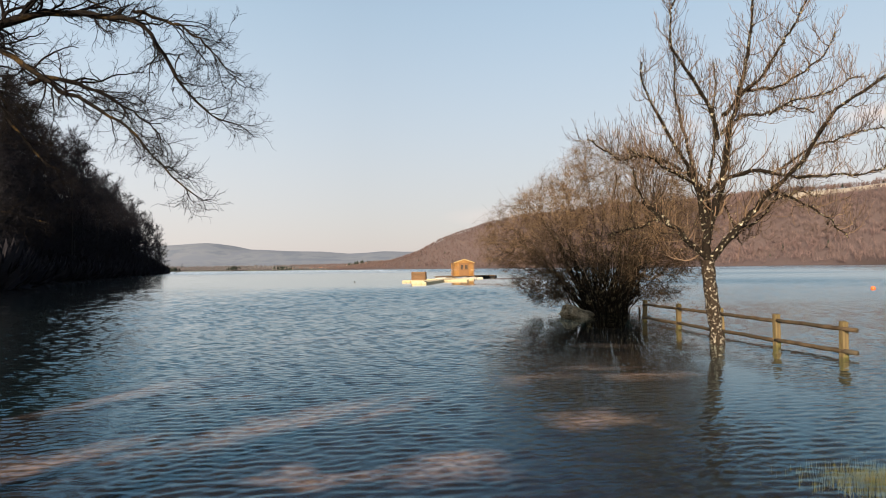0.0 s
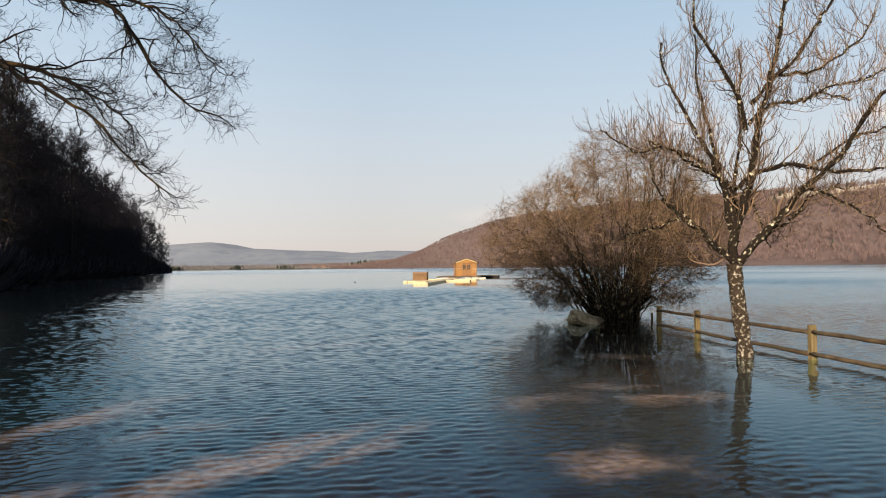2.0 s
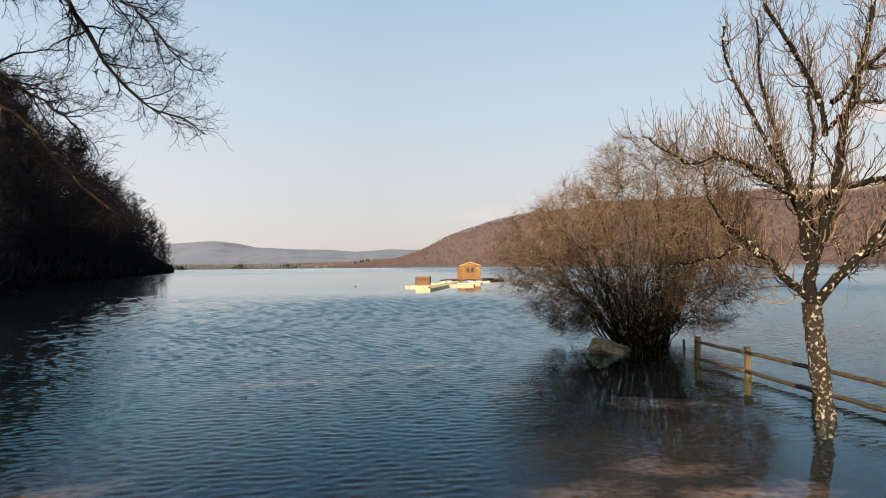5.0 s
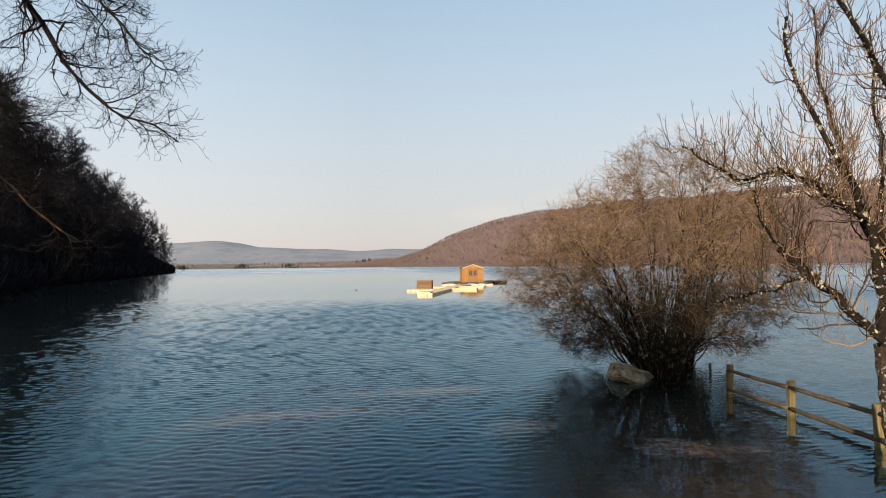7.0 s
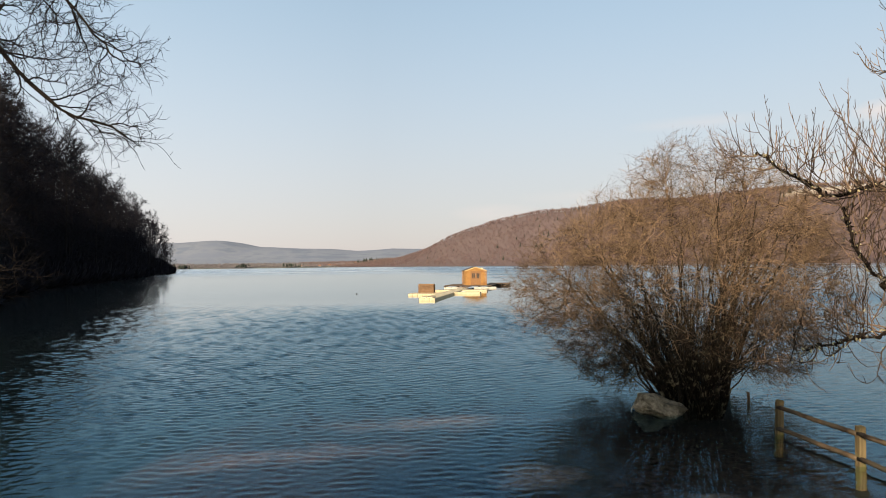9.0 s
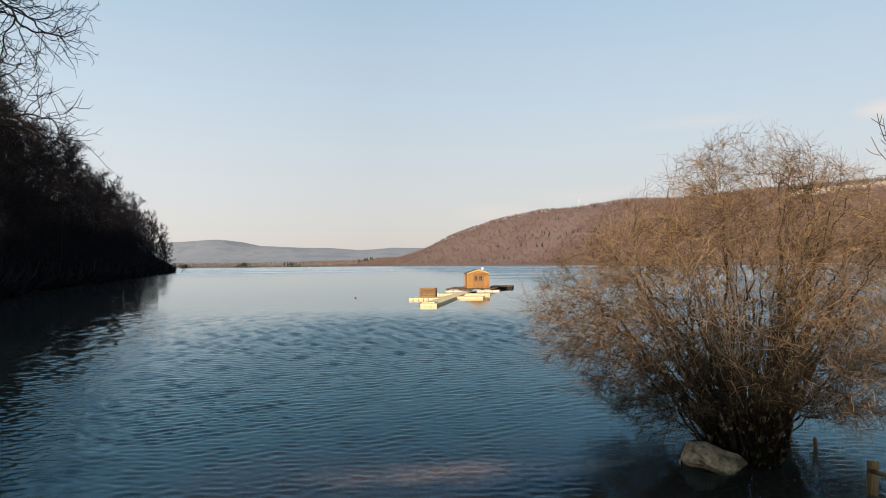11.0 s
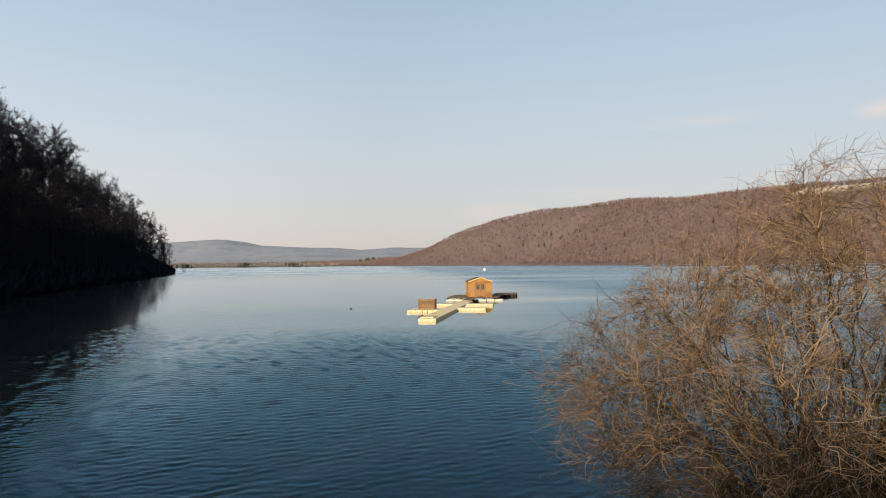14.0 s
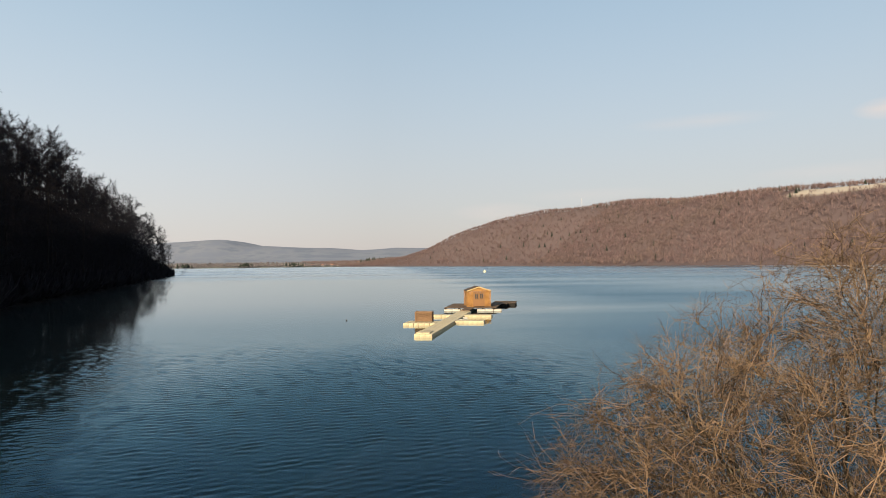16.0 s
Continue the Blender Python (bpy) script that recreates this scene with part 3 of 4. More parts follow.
def build_water():
    """One sheet to the horizon; off the bank it carries small wind waves, finest close to the shore."""
    rng = np.random.default_rng(31)
    y = [1.4]
    while y[-1] < 78:
        y.append(y[-1] + 0.022 + 0.0022 * y[-1])
    y, u = np.array(y), np.linspace(-1, 1, 401)
    Y = np.repeat(y[:, None], len(u), 1)
    X = u[None] * (2.6 + 0.75 * Y)
    cell_y, cell_x = 0.022 + 0.0022 * Y, (2.6 + 0.75 * Y) / 200
    # in the shallows the waves are short and run straight for the bank; further out they are longer and cross
    usual = np.interp(Y, (3, 7, 14, 28, 50, 78), (0.12, 0.14, 0.18, 0.29, 0.39, 0.48))
    Z = np.zeros_like(X)
    for i in range(72):
        length = 0.09 * (12.0 ** (i / 71)) * rng.uniform(0.96, 1.04)
        turn = radians(-8) + rng.normal() * radians(16 + 40 * min(1, max(0, length - 0.12) / 0.2))
        kx, ky = math.sin(turn) * 2 * math.pi / length, math.cos(turn) * 2 * math.pi / length
        # waves shorter than a few cells are left out
        seen = smooth((length / (np.hypot(cell_y * math.cos(turn), cell_x * math.sin(turn)) * 2.2) - 1) * 1.5)
        tall = WAVE_SLOPE * (1 + 0.65 * smooth((Y - 9) / 22)) * length / (2 * math.pi) * np.exp(-(np.log(length / usual) / 0.45) ** 2)
        Z += tall * seen * np.sin(kx * X + ky * Y + rng.uniform(0, 6.283) + 0.5 * wave(X, Y, 2.3, i * 0.37))
    edge = smooth((1 - np.abs(u[None])) * 25) * smooth((Y - 1.4) / 1.5) * smooth((78 - Y) / 6)
    Z = Z * breeze(X, Y) * edge
    X, Y, Z = X[:-1], Y[:-1], Z[:-1]
    ny, nx = X.shape
    Z[-1] = 0
    j, i = np.meshgrid(np.arange(ny - 1), np.arange(nx - 1), indexing="ij")
    a = (j * nx + i).ravel()
    quads = np.stack([a, a + 1, a + nx + 1, a + nx], 1)
    n = ny * nx
    rim = np.array([(-4800, -500, 0), (4800, -500, 0), (4800, 4700, 0), (-4800, 4700, 0)])
    c00, c10, c11, c01 = 0, nx - 1, n - 1, n - nx
    outer = np.array([(n, n + 1, c10, c00), (n + 1, n + 2, c11, c10), (n + 2, n + 3, c01, c11), (n + 3, n, c00, c01)])
    verts = np.concatenate([np.stack([X, Y, Z], -1).reshape(-1, 3), rim])
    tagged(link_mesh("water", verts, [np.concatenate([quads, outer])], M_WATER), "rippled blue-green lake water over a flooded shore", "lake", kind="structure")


WAVE_SLOPE = 0.056
build_ground()
build_water()


def ground_at(x, y):
    return float(height(x, y))

# ---- trees ----


def main_tree():
    """The lichened tree that stands in the water beside the fence."""
    rng = np.random.default_rng(11)
    tree = new("tree")
    tree.location = (5.97, 14.1, 0)
    tagged(tree, "bare lichen-covered tree standing in flood water beside a fence", "tree")
    def limb(knots, depth, r0, r1, k=22):
        # knots: sideways and up; depth: how far the end leans away
        kn = [(x, depth * (i / (len(knots) - 1)) ** 1.2 + d0, z) for i, (x, z) in enumerate(knots)]
        return guided(rng, kn, k, r0 * 0.78, r1 * 0.8, 0.048)
    d0 = 0.0
    trunk, tr = guided(rng, [(0.02, 0, -0.7), (0.02, 0, 0.0), (-0.02, 0, 0.5), (-0.1, 0, 1.2), (-0.16, -0.03, 1.75)], 18, 0.145, 0.132, 0.006)
    tr[:6] *= np.array([1.25, 1.2, 1.15, 1.1, 1.06, 1.02])
    v, f = tubes(trunk[None], tr[None], 16)
    link_mesh("trunk", v, [f], M_BARK, tree)
    d0 = -0.03
    limbs = [
        limb([(-0.14, 1.70), (-0.20, 2.3), (-0.08, 2.95), (0.05, 3.6), (0.18, 4.4), (0.32, 5.3), (0.48, 6.4), (0.55, 7.3)], -0.3, 0.125, 0.022, 34),
        limb([(-0.13, 1.72), (-0.55, 2.10), (-0.9, 2.47), (-1.29, 2.90)], 0.0, 0.085, 0.05, 14),
        limb([(-1.0, 2.55), (-1.28, 2.62), (-1.71, 2.55), (-2.26, 2.42)], 0.1, 0.030, 0.010, 14),
        limb([(-0.95, 2.52), (-1.22, 3.0), (-1.42, 3.3), (-1.45, 3.8)], 0.5, 0.045, 0.015, 16),
        limb([(-0.20, 2.35), (-0.40, 3.1), (-0.68, 3.6), (-1.05, 4.2), (-1.45, 4.75), (-1.72, 5.2), (-1.85, 5.6)], -0.5, 0.085, 0.018),
        limb([(-0.16, 2.6), (-0.33, 3.2), (-0.40, 4.0), (-0.45, 4.6), (-0.55, 5.4), (-0.50, 6.6)], 0.8, 0.075, 0.018),
        limb([(0.10, 4.25), (-0.15, 4.85), (-0.60, 5.4), (-1.0, 5.9), (-1.2, 6.5), (-1.0, 7.2)], -0.8, 0.06, 0.016),
        limb([(-0.11, 1.72), (0.28, 2.15), (0.75, 2.7), (1.1, 3.25), (1.35, 3.6), (1.65, 4.15), (2.1, 4.8), (2.7, 5.2), (3.1, 5.8), (3.7, 6.3)], -1.4, 0.10, 0.016, 34),
        limb([(-0.05, 3.15), (0.30, 3.5), (0.80, 3.68), (1.6, 3.62), (2.8, 3.6), (3.6, 4.1)], -0.9, 0.06, 0.014, 26),
        limb([(0.18, 4.35), (0.65, 4.7), (1.25, 4.75), (1.95, 4.85), (2.8, 4.8)], 0.9, 0.05, 0.012),
        limb([(0.22, 4.75), (0.65, 5.3), (1.15, 5.8), (1.5, 6.5), (1.9, 7.3)], -0.3, 0.06, 0.014),
        limb([(1.15, 3.2), (1.6, 2.95), (2.1, 2.6), (2.45, 2.2)], -0.8, 0.04, 0.012, 16),
        limb([(-0.66, 3.6), (-1.0, 3.85), (-1.5, 4.05), (-1.9, 3.92), (-2.25, 4.1), (-2.45, 4.35)], 0.4, 0.045, 0.012),
        limb([(-0.18, 3.05), (-0.7, 3.35), (-1.2, 3.6), (-1.65, 3.9), (-2.2, 4.0)], -1.2, 0.045, 0.012),
        limb([(-0.15, 2.0), (0.0, 2.5), (0.35, 3.1), (0.7, 2.75), (1.1, 2.3)], 0.9, 0.04, 0.010, 18),
        limb([(1.35, 3.6), (1.9, 3.95), (2.5, 4.15), (3.1, 4.35), (3.6, 4.3)], -0.5, 0.035, 0.011, 20),
        limb([(0.65, 5.3), (1.3, 5.35), (1.9, 5.7), (2.5, 6.1), (2.9, 6.7)], 0.5, 0.04, 0.012, 20),
        limb([(1.2, 4.75), (1.7, 5.1), (2.3, 5.2), (2.9, 5.5), (3.3, 5.6)], 0.2, 0.032, 0.010, 18),
        limb([(0.4, 2.3), (0.9, 2.55), (1.3, 3.0), (1.9, 3.2), (2.5, 3.05)], 0.6, 0.035, 0.010, 18),
        limb([(-0.1, 2.6), (0.1, 3.4), (0.5, 4.2), (0.7, 5.2), (0.9, 6.4)], 1.5, 0.06, 0.014),
    ]
    twigs, knobs, lichen = [], [], []
    for P, R in limbs:
        v, f = tubes(P[None], R[None], 8)
        link_mesh("limb", v, [f], M_LIMB, tree)
        n1 = max(9, int(len(P) * 0.80))
        A, ra = sprout(rng, P[None], R[None], n1, (0.12, 0.99), (0.80, 0.40), 62, 0.13, 0.24, 10, 0.30, 0.42, 0.0085)
        ra = np.minimum(ra, 0.012)
        B, rb = sprout(rng, A, ra, 6, (0.10, 1.0), (0.62, 0.36), 52, 0.36, 0.11, 7, 0.5, 0.5, 0.0046)
        C, rc = sprout(rng, B, rb, 2, (0.25, 0.95), (0.16, 0.08), 42, 0.15, 0.12, 4, 0.7, 0.6, 0.0038)
        S, rs = sprout(rng, P[None], R[None], n1 * 3, (0.10, 0.98), (0.42, 0.26), 65, 0.30, 0.16, 6, 0.2, 0.5, 0.0055)
        # knobs on the old wood, and tufts of lichen
        D, rd = sprout(rng, P[None], R[None], n1 * 5, (0.05, 1.0), (0.06, 0.035), 75, 0.1, 0.5, 3, 0.55, 0.75, 0.012)
        E, re = sprout(rng, P[None], R[None], n1 * 2, (0.0, 1.0), (0.045, 0.03), 80, 0.0, 0.5, 3, 0.4, 0.9, 0.012)
        G, rg = sprout(rng, A, ra, 2, (0.0, 0.7), (0.03, 0.02), 80, 0.0, 0.5, 3, 0.9, 0.9, 0.008)
        twigs += [tubes(A, ra, 5), tubes(B, rb, 4), tubes(C, rc, 3), tubes(S, rs, 4)]
        knobs.append(tubes(D, rd, 5))
        lichen += [tubes(E, re, 5), tubes(G, rg, 4)]
    v, f = joined(knobs)
    tagged(link_mesh("spur_wood", v, f, M_LIMB, tree), "dark knobbly spurs along the limbs", kind="stuff")
    v, f = joined(lichen)
    tagged(link_mesh("lichen", v, f, M_LICHEN, tree), "pale yellowish lichen tufts on the bark", kind="stuff")
    v, f = joined(twigs)
    tagged(link_mesh("crown", v, f, M_TWIG, tree), "brown upswept twigs with pale lichen", kind="stuff")


def arched(rng, A, B, C, k, wobble):
    """Curves from A to C that leave towards B, with crooks that grow along them."""
    t = np.linspace(0, 1, k)[None, :, None]
    P = A[:, None] * (1 - t) ** 2 + 2 * B[:, None] * t * (1 - t) + C[:, None] * t ** 2
    crook = rng.normal(size=(len(A), k, 3)) * wobble
    crook[:, 0] = 0
    return P + crook * np.minimum(1, 3 * t)


def reach_from(rng, targets, P, R, first, k, wobble, thin, least, tip, follow=0.45):
    """Branches that reach the targets, each from the nearest line of P that lies further in."""
    flat = P[:, first:].reshape(-1, 3)
    T = np.gradient(P, axis=1)
    T = (T / (np.linalg.norm(T, axis=2, keepdims=True) + 1e-9))[:, first:].reshape(-1, 3)
    r = R[:, first:].reshape(-1)
    inner = np.linalg.norm(flat * (1, 1, 0.8), axis=1)
    tree = kdtree.KDTree(len(flat))
    for i, p in enumerate(flat):
        tree.insert(p, i)
    tree.balance()
    pick, goal = [], []
    for q in targets:
        near = tree.find_n(q, 14)
        mine = np.linalg.norm(q * (1, 1, 0.8))
        able = [i for _, i, _ in near if inner[i] < mine - 0.08]
        if able:
            pick.append(able[0] if rng.random() < 0.6 else able[-1])
            goal.append(q)
    pick, C = np.array(pick), np.array(goal)
    A = flat[pick]
    span = np.linalg.norm(C - A, axis=1, keepdims=True)
    Q = arched(rng, A, A + T[pick] * span * follow + np.array([0, 0, 0.06]) * span, C, k, wobble * span[:, :, None])
    return Q, np.maximum(r[pick] * thin, least)[:, None] * np.linspace(1, tip, k)[None]


def willow():
    """The many-stemmed willow in the water: a broad ragged dome, about 8 m wide and 6.3 m tall."""
    rng = np.random.default_rng(5)
    bush = new("willow_bush")
    bush.location = (6.15, 23.5, 0)
    tagged(bush, "bare many-stemmed willow bush standing in flood water", "bush")

    def reach(z, a):
        lump = 1 + 0.07 * np.sin(3 * a + 0.8) + 0.06 * np.sin(5 * a + 2.1 + z) + 0.05 * np.sin(9 * a - 1.7 * z) + np.cos(a) * np.interp(z, (2.5, 4.0, 5.0), (-0.10, -0.04, 0.16))
        return lump * np.interp(z, (0, 0.3, 0.8, 1.4, 2.0, 2.8, 3.6, 4.4, 5.1, 5.7, 6.2, 6.5), (2.2, 2.55, 2.85, 3.4, 3.85, 3.95, 3.6, 2.95, 2.25, 1.6, 0.9, 0.2))

    def cloud(n, lo, hi, floor, top=6.45):
        z, a = rng.uniform(floor, top, n * 6), rng.uniform(0, 2 * np.pi, n * 6)
        out = reach(z, a)
        keep = rng.random(n * 6) < (out / 4.3) ** 2 * np.interp(z, (0, 1.0, 2.0, 4.5, 6.5), (1.5, 1.6, 1.4, 1.4, 1.4))
        f = np.sqrt(rng.uniform(lo ** 2, hi ** 2, n * 6))
        q = np.stack([np.cos(a) * out * f, np.sin(a) * out * f, z], 1)
        # the foot of the bush stays open towards the bank
        keep &= ~((q[:, 2] < 1.2) & (q[:, 1] < 0.4) & (np.abs(q[:, 0] + 0.2) < 1.2))
        keep &= ~((np.hypot(q[:, 0], q[:, 1]) < 0.5 * lo * out) & (q[:, 2] < 4.5))
        return q[keep][:n]
    # stems
    n, k = 92, 16
    tips = cloud(n, 0.45, 0.90, 0.7, 5.4)
    n = len(tips)
    a = np.arctan2(tips[:, 1], tips[:, 0]) + rng.normal(size=n) * 0.5
    foot = np.stack([np.cos(a) * 0.60, np.sin(a) * 0.50, 0 * a], 1) * np.sqrt(rng.random(n))[:, None]
    foot[:, 2] = -0.6
    bend = np.stack([foot[:, 0] * 0.7 + tips[:, 0] * 0.42, foot[:, 1] * 0.7 + tips[:, 1] * 0.42, tips[:, 2] * 0.55 + 0.35 * (tips[:, 2] < 2.2)], 1)
    P = arched(rng, foot, bend, tips, k, 0.045)
    P[:, 1:] += np.cumsum(rng.normal(size=(n, k - 1, 3)) * 0.035, axis=1)
    R = (0.022 + 0.05 * rng.random(n) ** 2)[:, None] * (np.linspace(1, 0.30, k) ** 1.3)[None]
    for line, r in zip(P, R):
        v, f = tubes(line[None], r[None], 7)
        link_mesh("stem", v, [f], M_WILLOW, bush)
    A, ra = reach_from(rng, cloud(1000, 0.35, 1.0, 0.40, 6.1), P, R, 3, 10, 0.035, 0.50, 0.0085, 0.38, 0.16)
    B, rb = reach_from(rng, cloud(8600, 0.30, 1.05, 0.22), A, ra, 2, 7, 0.05, 0.50, 0.0043, 0.5, 0.24)
    # long thin shoots that stand out of the dome
    L, rl = reach_from(rng, cloud(330, 1.02, 1.20, 1.0, 6.6), A, ra, 4, 7, 0.04, 0.5, 0.0046, 0.5, 0.35)
    B, rb = np.concatenate([B, L]), np.concatenate([rb, rl])
    C, rc = sprout(rng, B, rb, 5, (0.15, 1.0), (0.36, 0.20), 45, 0.04, 0.26, 3, 0.65, 0.5, 0.0028)
    C, rc = C[C[:, :, 2].min(1) > 0.12], rc[C[:, :, 2].min(1) > 0.12]
    # young shoots that fill the middle
    m = 270
    w, tip = rng.uniform(0, 2 * np.pi, m), rng.uniform(0.1, 1.0, m)
    S = np.empty((m, 6, 3))
    foot = np.stack([np.cos(w), np.sin(w), 0 * w], 1) * rng.uniform(0, 0.65, m)[:, None]
    top = np.stack([np.cos(w) * tip, np.sin(w) * tip, rng.uniform(0.9, 3.0, m)], 1)
    for s in range(6):
        S[:, s] = foot + top * (s / 5) + rng.normal(size=(m, 3)) * 0.05 * (s > 0)
    S[:, 0, 2] = -0.4
    rs = rng.uniform(0.006, 0.014, m)[:, None] * np.linspace(1, 0.4, 6)[None]
    v, f = tubes(S, rs, 4)
    tagged(link_mesh("thicket", v, [f], M_WILLOW, bush), "dark young shoots in the middle of the bush", kind="stuff")
    # twigs on top take the sunlit tone, those below a dark one: shade put into colour
    upper, lower = [], []
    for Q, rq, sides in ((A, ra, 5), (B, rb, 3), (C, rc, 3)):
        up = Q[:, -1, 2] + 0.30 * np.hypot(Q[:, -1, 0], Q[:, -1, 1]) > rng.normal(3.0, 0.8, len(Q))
        upper.append(tubes(Q[up], rq[up], sides))
        lower.append(tubes(Q[~up], rq[~up], sides))
    v, f = joined(upper)
    tagged(link_mesh("crown", v, f, M_WILLOW_TWIG, bush), "dense thin yellowish-brown upper twigs in their sunlit tone", kind="stuff")
    v, f = joined(lower)
    tagged(link_mesh("shaded_twigs", v, f, M_WILLOW_SHADED, bush), "lower drooping twigs, darkened as in shade", kind="stuff")


def shore_beech():
    """The large tree on the bank, whose limbs hang out over the water."""
    rng = np.random.default_rng(21)
    gx, gy = -16.5, 15.5
    tree = new("beech_tree")
    tree.location = (gx, gy, ground_at(gx, gy))
    z0 = tree.location.z
    tagged(tree, "large bare mossy beech on the bank, drooping limbs over the water", "tree")

    def local(pts):
        return [(x - gx, y - gy, z - z0) for x, y, z in pts]
    P, R = guided(rng, [(0, 0, -0.5), (0.1, 0, 2), (0.2, 0.1, 5), (0.1, 0.2, 9), (0.3, 0.1, 14), (0.2, 0, 18)], 24, 0.42, 0.06, 0.03)
    v, f = tubes(P[None], R[None], 14)
    link_mesh("trunk", v, [f], M_BEECH, tree)
    spec = [
        # limb knots in the world, thickness at start and end
        ([(-16.4, 15.6, 6.6), (-13.5, 15.9, 7.6), (-10.2, 16.3, 7.8), (-9.1, 16.6, 8.2), (-8.0, 16.8, 8.23), (-7.1, 16.9, 8.14), (-6.5, 17.0, 7.68), (-6.05, 17.1, 6.92), (-5.56, 17.2, 6.41), (-5.07, 17.3, 5.97), (-4.4, 17.4, 5.7), (-3.95, 17.5, 5.4)], 0.17, 0.012, 50),
        ([(-7.3, 16.9, 8.15), (-6.5, 17.3, 8.05), (-5.8, 17.5, 7.55), (-5.3, 17.6, 7.0), (-5.0, 17.6, 6.6)], 0.045, 0.010, 22),
        ([(-6.2, 17.05, 7.1), (-6.2, 17.0, 6.5), (-6.22, 17.0, 6.0), (-6.04, 17.0, 5.45)], 0.016, 0.006, 14),
        ([(-16.4, 15.5, 5.6), (-13.0, 15.7, 7.2), (-10.4, 15.8, 6.75), (-9.6, 15.8, 6.4), (-9.1, 15.8, 6.0), (-8.5, 15.6, 5.45), (-7.7, 15.5, 5.15), (-7.0, 15.45, 4.85), (-6.2, 15.3, 4.2), (-5.5, 15.2, 3.56), (-4.95, 15.4, 3.15)], 0.14, 0.010, 46),
        ([(-9.2, 15.8, 6.0), (-8.6, 15.9, 6.25), (-8.0, 16.2, 6.1), (-7.4, 16.4, 5.7), (-6.9, 16.5, 5.3), (-6.6, 16.6, 4.7)], 0.06, 0.010, 22),
        ([(-16.4, 15.4, 5.0), (-12.5, 15.0, 6.6), (-10.4, 14.9, 6.1), (-9.6, 14.9, 5.6), (-9.1, 14.9, 5.0), (-8.7, 14.9, 4.5), (-8.2, 14.9, 4.0), (-7.9, 14.9, 3.8)], 0.13, 0.014, 30),
        ([(-9.9, 14.9, 5.8), (-9.2, 14.9, 5.5), (-8.9, 14.9, 5.1)], 0.04, 0.015, 12),
        ([(-16.4, 15.6, 3.8), (-14.0, 17.5, 4.2), (-12.0, 18.3, 3.75), (-10.9, 18.4, 3.45), (-10.3, 18.4, 3.3)], 0.035, 0.006, 20),
        ([(-16.3, 15.6, 8.5), (-13.8, 17.0, 10.0), (-11, 18.5, 10.2), (-9.6, 19.2, 9.9), (-8.6, 19.4, 9.5)], 0.12, 0.012, 30),
        ([(-16.3, 15.3, 8.0), (-14, 13.0, 9.5), (-12, 10.5, 9.6), (-10.5, 8.5, 9.0)], 0.12, 0.012, 26),
        ([(-16.4, 15.5, 11), (-18.5, 16.5, 13.5), (-20.5, 17.5, 14.5)], 0.12, 0.02, 20),
        ([(-16.4, 15.5, 10), (-18.0, 13.5, 12.0), (-19.5, 11.5, 12.5)], 0.12, 0.02, 20),
        ([(-16.4, 15.5, 12), (-15, 17.5, 15), (-13.5, 19.5, 16.5)], 0.12, 0.02, 20),
    ]
    twigs = []
    for knots, r0, r1, k in spec:
        out_over = knots[-1][0] > -10.4 and knots[-1][1] > 14
        P, R = guided(rng, local(knots), k, r0 * 1.15, r1, 0.075)
        v, f = tubes(P[None], R[None], 9)
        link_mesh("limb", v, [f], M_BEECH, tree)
        # the short dangling twig is nearly bare; limbs turned to the wood carry less
        n1 = int(k * (1.15 if out_over else 0.5)) if r0 > 0.02 else 3
        A, ra = sprout(rng, P[None], R[None], n1, (0.22, 0.99), (1.7, 0.60) if r0 > 0.02 else (0.2, 0.15), 30, 0.015, 0.27, 12, 0.5, 0.3, 0.013)
        B, rb = sprout(rng, A, ra, 7, (0.12, 0.97), (0.80, 0.36) if r0 > 0.02 else (0.1, 0.05), 38, 0.02, 0.30, 8, 0.5, 0.4, 0.0060)
        C, rc = sprout(rng, B, rb, 4, (0.15, 0.98), (0.30, 0.14) if r0 > 0.02 else (0.05, 0.03), 42, 0.05, 0.30, 4, 0.65, 0.5, 0.0042)
        twigs += [tubes(A, ra, 4), tubes(B, rb, 3), tubes(C, rc, 3)]
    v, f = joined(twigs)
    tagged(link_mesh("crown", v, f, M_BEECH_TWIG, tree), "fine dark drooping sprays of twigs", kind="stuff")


def forest_tree(seed, tall, low=0.10):
    """A bare tree of the wood, about 24 m tall, with many steep limbs."""
    rng = np.random.default_rng(seed)
    tree = new("forest_tree")
    P, R = guided(rng, [(0, 0, -1.5), (0.2, 0, tall * 0.3), (0, 0.3, tall * 0.6), (0.2, 0.1, tall * 0.95)], 12, 0.30, 0.03, 0.12)
    v, f = tubes(P[None], R[None], 7)
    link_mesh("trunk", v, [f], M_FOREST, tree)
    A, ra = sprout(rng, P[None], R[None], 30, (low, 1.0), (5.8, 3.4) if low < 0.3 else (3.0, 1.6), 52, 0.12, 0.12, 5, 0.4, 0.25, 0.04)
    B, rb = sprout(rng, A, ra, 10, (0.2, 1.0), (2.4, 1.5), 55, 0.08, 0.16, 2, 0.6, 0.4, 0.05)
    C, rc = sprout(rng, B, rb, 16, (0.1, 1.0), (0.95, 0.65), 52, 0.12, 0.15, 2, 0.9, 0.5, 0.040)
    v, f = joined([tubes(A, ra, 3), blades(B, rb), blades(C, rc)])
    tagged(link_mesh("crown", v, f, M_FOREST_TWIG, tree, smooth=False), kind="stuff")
    return tagged(tree, "tall bare broadleaf tree in the dark wood on the bank", "tree", "trees of the dark bank")


